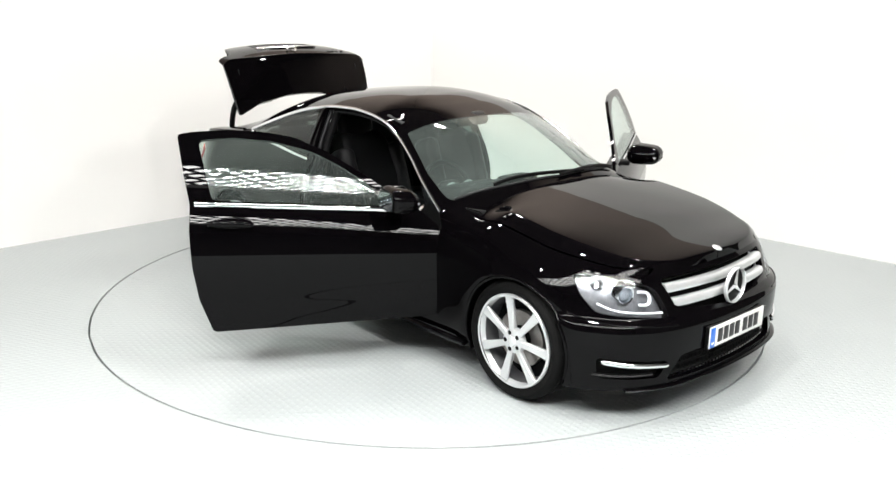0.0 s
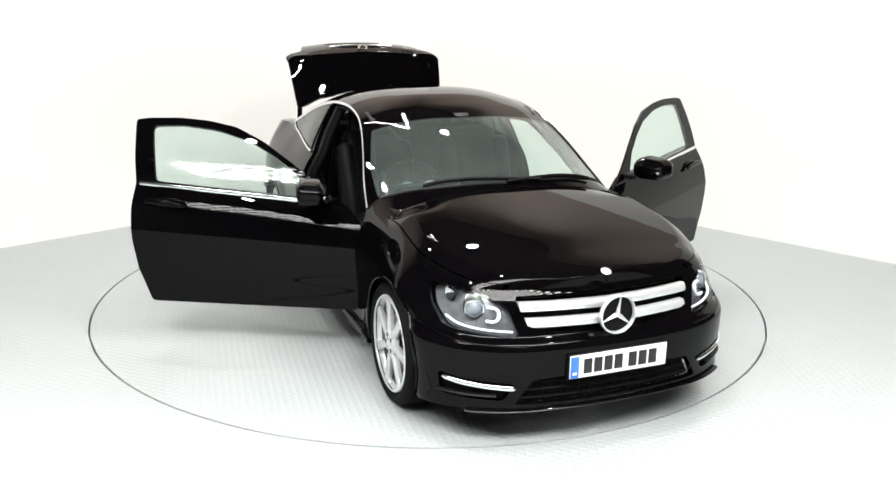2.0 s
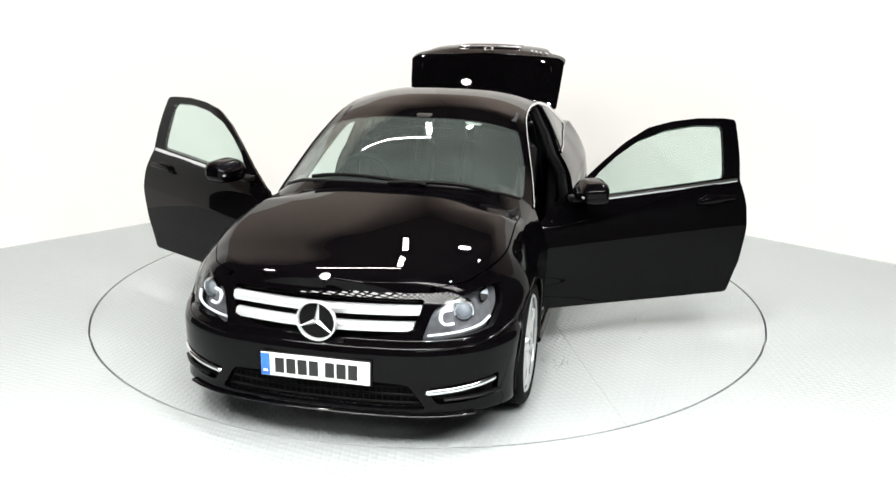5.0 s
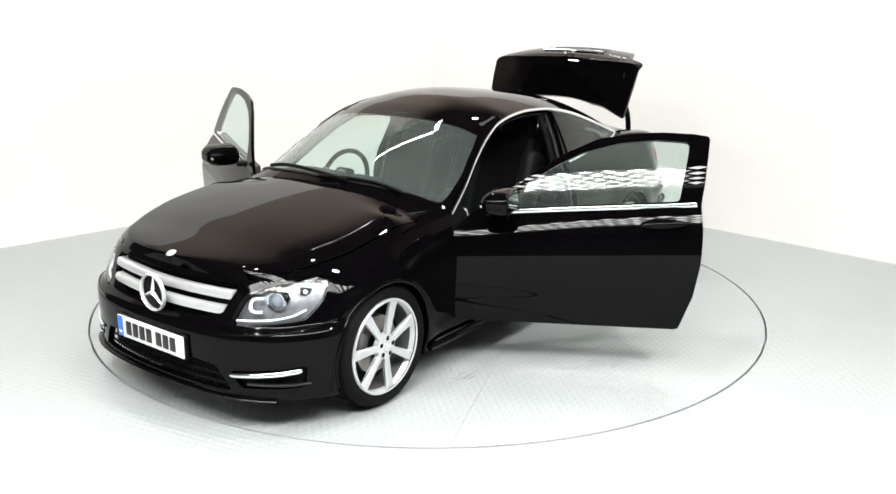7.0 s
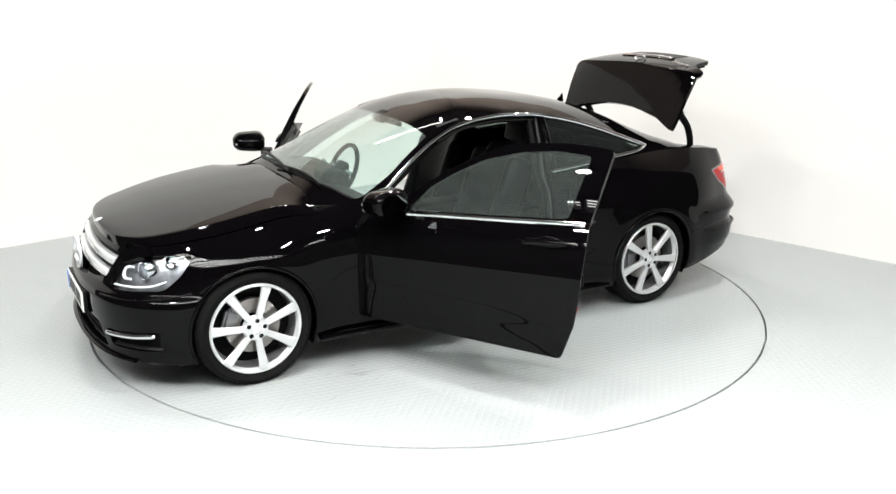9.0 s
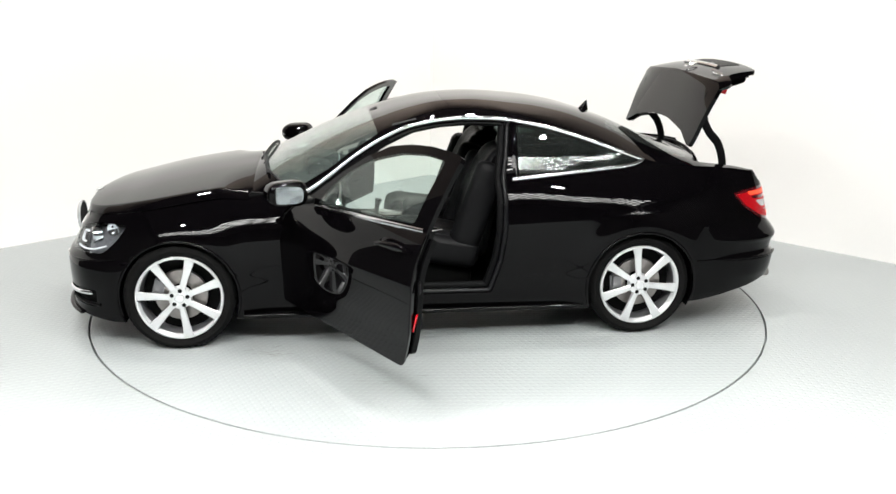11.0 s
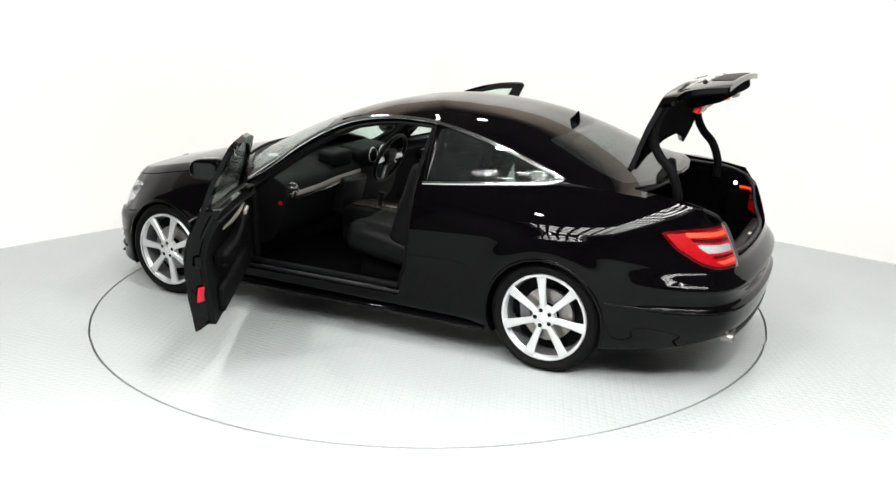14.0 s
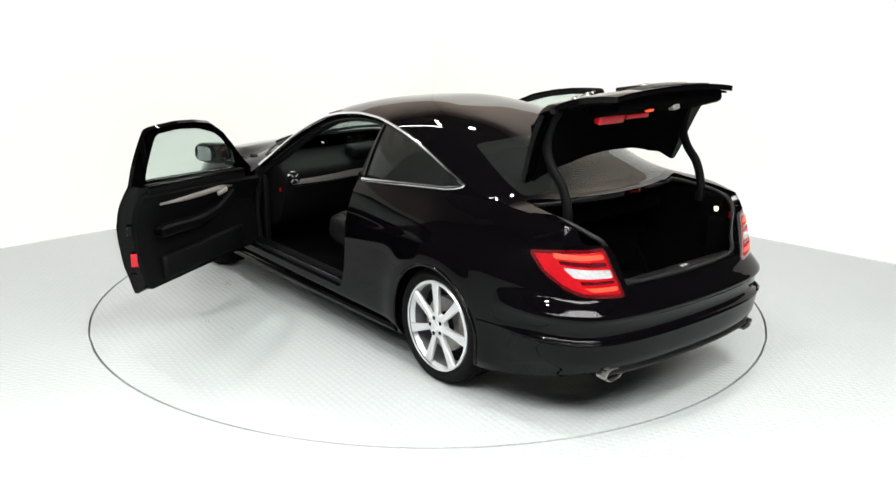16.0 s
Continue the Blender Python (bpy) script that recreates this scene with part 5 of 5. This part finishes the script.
def rear_parts(car):
    # boot well
    bm = bmesh.new()
    box(bm, -2.25, -1.58, -0.52, 0.52, 0.42, 0.69)
    bm.faces.ensure_lookup_table()
    bmesh.ops.delete(bm, geom=[f for f in bm.faces if f.calc_center_median().z > 0.68], context="FACES_ONLY")
    bmesh.ops.solidify(bm, geom=bm.faces[:], thickness=0.01)
    link("boot_well", bm, M_CARPET, car)
    for sgn in (1, -1):
        soft_box("boot_side", (0.56, 0.10, 0.50), 0.03, M_CARPET, car, pose(-1.84, 0.62 * sgn, 0.73))
        soft_box("boot_corner", (0.14, 0.05, 0.36), 0.02, M_CARPET, car, pose(-2.13, 0.545 * sgn, 0.68, 0, 0, -22 * sgn))
    soft_box("boot_shelf", (0.10, 1.06, 0.12), 0.03, M_CARPET, car, pose(-1.70, 0, 0.90))
    soft_box("boot_front", (0.04, 1.20, 0.50), 0.01, M_CARPET, car, pose(-1.58, 0, 0.70))
    bm = bmesh.new()
    lathe(bm, [(0.0005, 0.008), (0.007, 0.007), (0.011, 0.003), (0.013, -0.004)], 24, pose(-2.11, -0.530, 0.905, 0, 0, 0))
    link("boot_lamp", bm, M_BULB, car, smooth=True)
    soft_box("boot_sill", (0.06, 0.90, 0.03), 0.01, M_PLASTIC, car, pose(-2.275, 0, 0.700))
    soft_box("boot_catch", (0.02, 0.05, 0.012), 0.004, M_INLAY, car, pose(-2.30, 0, 0.722))
    # seal round the boot opening
    half = [(-1.87, 0.0, 1.03), (-1.865, 0.20, 1.028), (-1.825, 0.42, 1.02), (-1.775, 0.575, 1.012), (-1.90, 0.605, 1.0), (-2.05, 0.605, 0.985), (-2.16, 0.58, 0.95), (-2.215, 0.53, 0.90), (-2.25, 0.485, 0.78), (-2.285, 0.44, 0.718), (-2.315, 0.25, 0.708), (-2.325, 0.0, 0.706)]
    half = path(half, 5)
    loop = [tuple(p) for p in half] + [(x, -y, z) for x, y, z in half[::-1][1:-1]]
    tube("boot_seal", loop, 0.013, M_SEAL, car, closed=True)
    # lower rear apron and exhausts
    pts = [(float(wall_point(s_rear(abs(yy)), 0.33)[0]) + 0.022, yy, 0.305) for yy in np.linspace(-0.60, 0.60, 31)]
    tube("rear_apron", pts, 0.024, M_PLASTIC, car, flat=0.9)
    for sgn in (1, -1):
        bm = bmesh.new()
        tip = pose(float(wall_point(s_rear(0.56), 0.312)[0]) - 0.006, 0.560 * sgn, 0.292, 0, 0, 90)
        lathe(bm, [(0.038, -0.004), (0.0405, 0.005), (0.044, 0.003), (0.045, -0.01), (0.044, -0.06), (0.038, -0.05), (0.038, -0.004)], 36, tip @ Matrix.Diagonal((1.35, 1, 0.75, 1)))
        e = link("exhaust_tip", bm, M_DISC, car, "oval chrome exhaust tip", smooth=True, angle=40)
        bm = bmesh.new()
        lathe(bm, [(0.0005, -0.02), (0.039, -0.02)], 30, tip @ Matrix.Diagonal((1.35, 1, 0.75, 1)))
        link("exhaust_bore", bm, M_MESH, e)
        # crease along the rear bumper
        pts = []
        for s in np.linspace(s_at(-1.73), s_rear(0.66), 16):
            x, yy, z = wall_point(s, 0.462)
            pts.append((float(x), float(yy) * sgn, 0.468))
        tube("bumper_crease", pts, 0.006, M_PAINT, car)
    # rear shelf behind the seats
    soft_box("parcel_shelf", (0.42, 1.06, 0.03), 0.01, M_CARPET, car, pose(-1.54, 0, 0.955, 0, 0, 0))


# ---------------------------------------------------------------- inside
def seat(car, x, y):
    def dish(c):
        return Vector((c.x, c.y, c.z + 0.9 * c.y * c.y * (1 if c.z > 0 else 0.2)))
    base = soft_box("front_seat", (0.54, 0.44, 0.21), 0.095, M_LEATHER, car, pose(x + 0.01, y, 0.485, 0, -8, 0), "black leather sports seat", bend=dish, seg=4, cuts=3)

    def back(c):
        w = 1 - 0.22 * max(0, c.z / 0.32)
        return Vector((c.x + 0.9 * c.y * c.y * (1 if c.x > 0 else 0.3) - 0.06 * (c.z / 0.32) ** 2, c.y * w, c.z))
    soft_box("backrest", (0.19, 0.47, 0.72), 0.09, M_LEATHER, base, pose(x - 0.30, y, 0.80, 0, -20, 0), bend=back, seg=4, cuts=3)
    soft_box("headrest", (0.09, 0.27, 0.19), 0.04, M_LEATHER, base, pose(x - 0.455, y, 1.165, 0, -14, 0), seg=4)
    for k in (-0.06, 0.06):
        tube("headrest_post", [(x - 0.40, y + k, 1.02), (x - 0.445, y + k, 1.12)], 0.007, M_CHROME, base)
    for k in (-1, 1):
        soft_box("side_bolster", (0.50, 0.13, 0.19), 0.062, M_LEATHER, base, pose(x - 0.01, y + 0.205 * k, 0.495, 0, -10, 0), seg=4)
        soft_box("back_bolster", (0.20, 0.12, 0.56), 0.058, M_LEATHER, base, pose(x - 0.245, y + 0.205 * k, 0.77, 0, -20, 0), seg=4)
    soft_box("seat_plinth", (0.40, 0.36, 0.16), 0.03, M_MESH, base, pose(x - 0.02, y, 0.33))
    return base


def interior(car):
    soft_box("carpet", (2.3, 1.44, 0.03), 0.01, M_CARPET, car, pose(-0.35, 0, 0.255))
    for y in (0.37, -0.37):
        seat(car, -0.16, y)
    # rear bench
    for y in (0.33, -0.33):
        b = soft_box("rear_seat", (0.48, 0.55, 0.18), 0.06, M_LEATHER, car, pose(-0.98, y, 0.46, 0, -8, 0), "black leather rear seat", seg=4)
        soft_box("rear_backrest", (0.16, 0.55, 0.62), 0.06, M_LEATHER, b, pose(-1.28, y, 0.77, 0, -24, 0), seg=4)
        soft_box("rear_headrest", (0.08, 0.24, 0.13), 0.035, M_LEATHER, b, pose(-1.43, y, 1.05, 0, -20, 0), seg=4)
    for sgn in (1, -1):
        soft_box("rear_side_panel", (0.86, 0.07, 0.66), 0.02, M_TRIM, car, pose(-0.98, 0.735 * sgn, 0.60))
        soft_box("kick_panel", (0.22, 0.05, 0.52), 0.015, M_TRIM, car, pose(0.80, 0.735 * sgn, 0.54))
    # dashboard
    prof = [(0.98, 0.40), (0.62, 0.44), (0.54, 0.52), (0.50, 0.62), (0.47, 0.74), (0.46, 0.80), (0.49, 0.845), (0.56, 0.875), (0.70, 0.900), (0.98, 0.90)]
    dash = tub("dashboard", rounded(prof, 0.03, 4), -0.715, 0.715, M_TRIM, car, "dark dashboard with silver and ash inlay")
    soft_box("binnacle", (0.24, 0.42, 0.11), 0.045, M_TRIM, dash, pose(0.56, -0.37, 0.895, 0, -8, 0), seg=4)
    for y in (-0.44, -0.30):
        bm = bmesh.new()
        lathe(bm, [(0.0005, 0.0), (0.050, 0.0), (0.054, 0.006), (0.058, 0.0)], 32, pose(0.440, y, 0.885, 0, 0, 90))
        link("dial", bm, M_SATIN, dash, smooth=True, angle=40)
        bm = bmesh.new()
        lathe(bm, [(0.0005, 0.003), (0.049, 0.003)], 32, pose(0.440, y, 0.885, 0, 0, 90))
        link("dial_face", bm, M_MESH, dash)
    soft_box("screen_hood", (0.16, 0.24, 0.10), 0.03, M_TRIM, dash, pose(0.57, 0.0, 0.905, 0, -6, 0), seg=4)
    pts = [(0.462, 0.66, 0.765), (0.445, 0.40, 0.772), (0.440, 0.15, 0.785), (0.438, -0.12, 0.785)]
    tube("dash_inlay", path(pts, 8), list(np.linspace(0.016, 0.030, len(path(pts, 8)))), M_INLAY, dash, flat=0.16, normal=(1, 0, 0.15))
    tube("inlay_edge", [(x - 0.006, y, z - 0.028) for x, y, z in path(pts, 8)], 0.003, M_CHROME, dash)
    for y in (0.655, -0.655, 0.075, -0.075):
        bm = bmesh.new()
        lathe(bm, [(0.037, 0.002), (0.039, 0.009), (0.043, 0.009), (0.045, 0.002), (0.046, -0.02)], 28, pose(0.448, y, 0.80 if abs(y) > 0.3 else 0.70, 0, 0, 90))
        v = link("air_vent", bm, M_CHROME, dash, smooth=True, angle=40)
        bm = bmesh.new()
        lathe(bm, [(0.0005, 0.0), (0.038, 0.0)], 24, pose(0.446, y, 0.80 if abs(y) > 0.3 else 0.70, 0, 0, 90))
        link("vent_face", bm, M_MESH, v)
        zv = 0.80 if abs(y) > 0.3 else 0.70
        for k in range(4):
            a = math.pi / 4 + math.pi * k / 2
            tube("vent_vane", [(0.441, y + 0.012 * math.cos(a), zv + 0.012 * math.sin(a)), (0.441, y + 0.037 * math.cos(a), zv + 0.037 * math.sin(a))], 0.003, M_INLAY, v)
    # centre stack, console, lever
    soft_box("console_panel", (0.10, 0.26, 0.26), 0.02, M_PLASTIC, car, pose(0.46, 0, 0.66, 0, -16, 0))
    for i in range(3):
        soft_box("button_row", (0.012, 0.20, 0.026), 0.005, M_SATIN, car, pose(0.405 + 0.012 * i, 0, 0.735 - 0.045 * i, 0, -16, 0))
    soft_box("centre_console", (0.95, 0.24, 0.28), 0.035, M_TRIM, car, pose(-0.02, 0, 0.45))
    soft_box("console_lid", (0.46, 0.22, 0.11), 0.04, M_LEATHER, car, pose(-0.22, 0, 0.625))
    soft_box("console_plate", (0.36, 0.17, 0.012), 0.005, M_WOOD, car, pose(0.19, 0, 0.596, 0, -2, 0))
    tube("gear_lever", [(0.20, 0, 0.59), (0.19, 0, 0.65), (0.18, 0, 0.69)], [0.014, 0.016, 0.026], M_LEATHER, car)
    # steering wheel, to the right
    m = pose(0.335, -0.37, 0.86, 0, 0, 0) @ Matrix.Rotation(radians(-24), 4, "Y")
    ring = [m @ Vector((0, 0.185 * math.cos(a), 0.185 * math.sin(a))) for a in np.arange(48) * 2 * math.pi / 48]
    w = tube("steering_wheel", [tuple(p) for p in ring], 0.016, M_LEATHER, car, "black leather three-spoke steering wheel", closed=True, seg=10)
    soft_box("wheel_hub", (0.06, 0.16, 0.13), 0.035, M_LEATHER, w, m @ pose(0.015, 0, 0), seg=4)
    for a in (0, 180, 270):
        e = m @ Vector((0.0, 0.175 * math.cos(radians(a)), 0.175 * math.sin(radians(a))))
        c = m @ Vector((0.01, 0.06 * math.cos(radians(a)), 0.05 * math.sin(radians(a))))
        tube("wheel_spoke", [tuple(c), tuple((c + e) / 2), tuple(e)], 0.020, M_SATIN, w, flat=0.4, normal=(1, 0, 0))
    tube("steering_column", [tuple(m @ Vector((0.04, 0, 0))), (0.56, -0.37, 0.76)], 0.04, M_TRIM, car)
    # inner mirror and its foot
    soft_box("inner_mirror", (0.03, 0.24, 0.07), 0.018, M_PLASTIC, car, pose(0.14, 0, 1.245, 0, 12, 0))
    soft_box("mirror_base", (0.09, 0.12, 0.06), 0.02, M_PLASTIC, car, pose(0.21, 0, 1.27, 0, 25, 0))
    for y in (0.37, -0.37):
        soft_box("sun_visor", (0.15, 0.40, 0.018), 0.007, M_LINING, car, pose(0.05, y, 1.285, 0, 14, 0))
    for sgn in (1, -1):
        pts = [(-0.60, 0.665 * sgn, 0.75), (-0.59, 0.625 * sgn, 1.0), (-0.58, 0.56 * sgn, 1.26)]
        tube("seat_belt", pts, 0.024, M_TRIM, car, flat=0.1, normal=(0, 1, 0))
        bm = bmesh.new()
        lathe(bm, [(0.006, 0.002), (0.010, 0.003), (0.014, 0.002)], 16, pose(0.50, 0.733 * sgn, 0.72, 0, 0, 0 if sgn > 0 else 180))
        link("warning_sticker", bm, M_REFLECTOR, car)


TURNTABLE = room()
CAR = car_body()
wheels(CAR)
front_parts(CAR)
roof_parts(CAR)
rear_parts(CAR)
interior(CAR)


def motions():
    rows, plate = [], []
    for t, h in HEADING:
        m = Matrix.Rotation(radians(h), 4, "Z")
        rows.append((t, m @ Matrix.Translation((CAR_X, CAR_Y, 0))))
        plate.append((t, m))
    walk(CAR, rows)
    walk(TURNTABLE, plate)


motions()
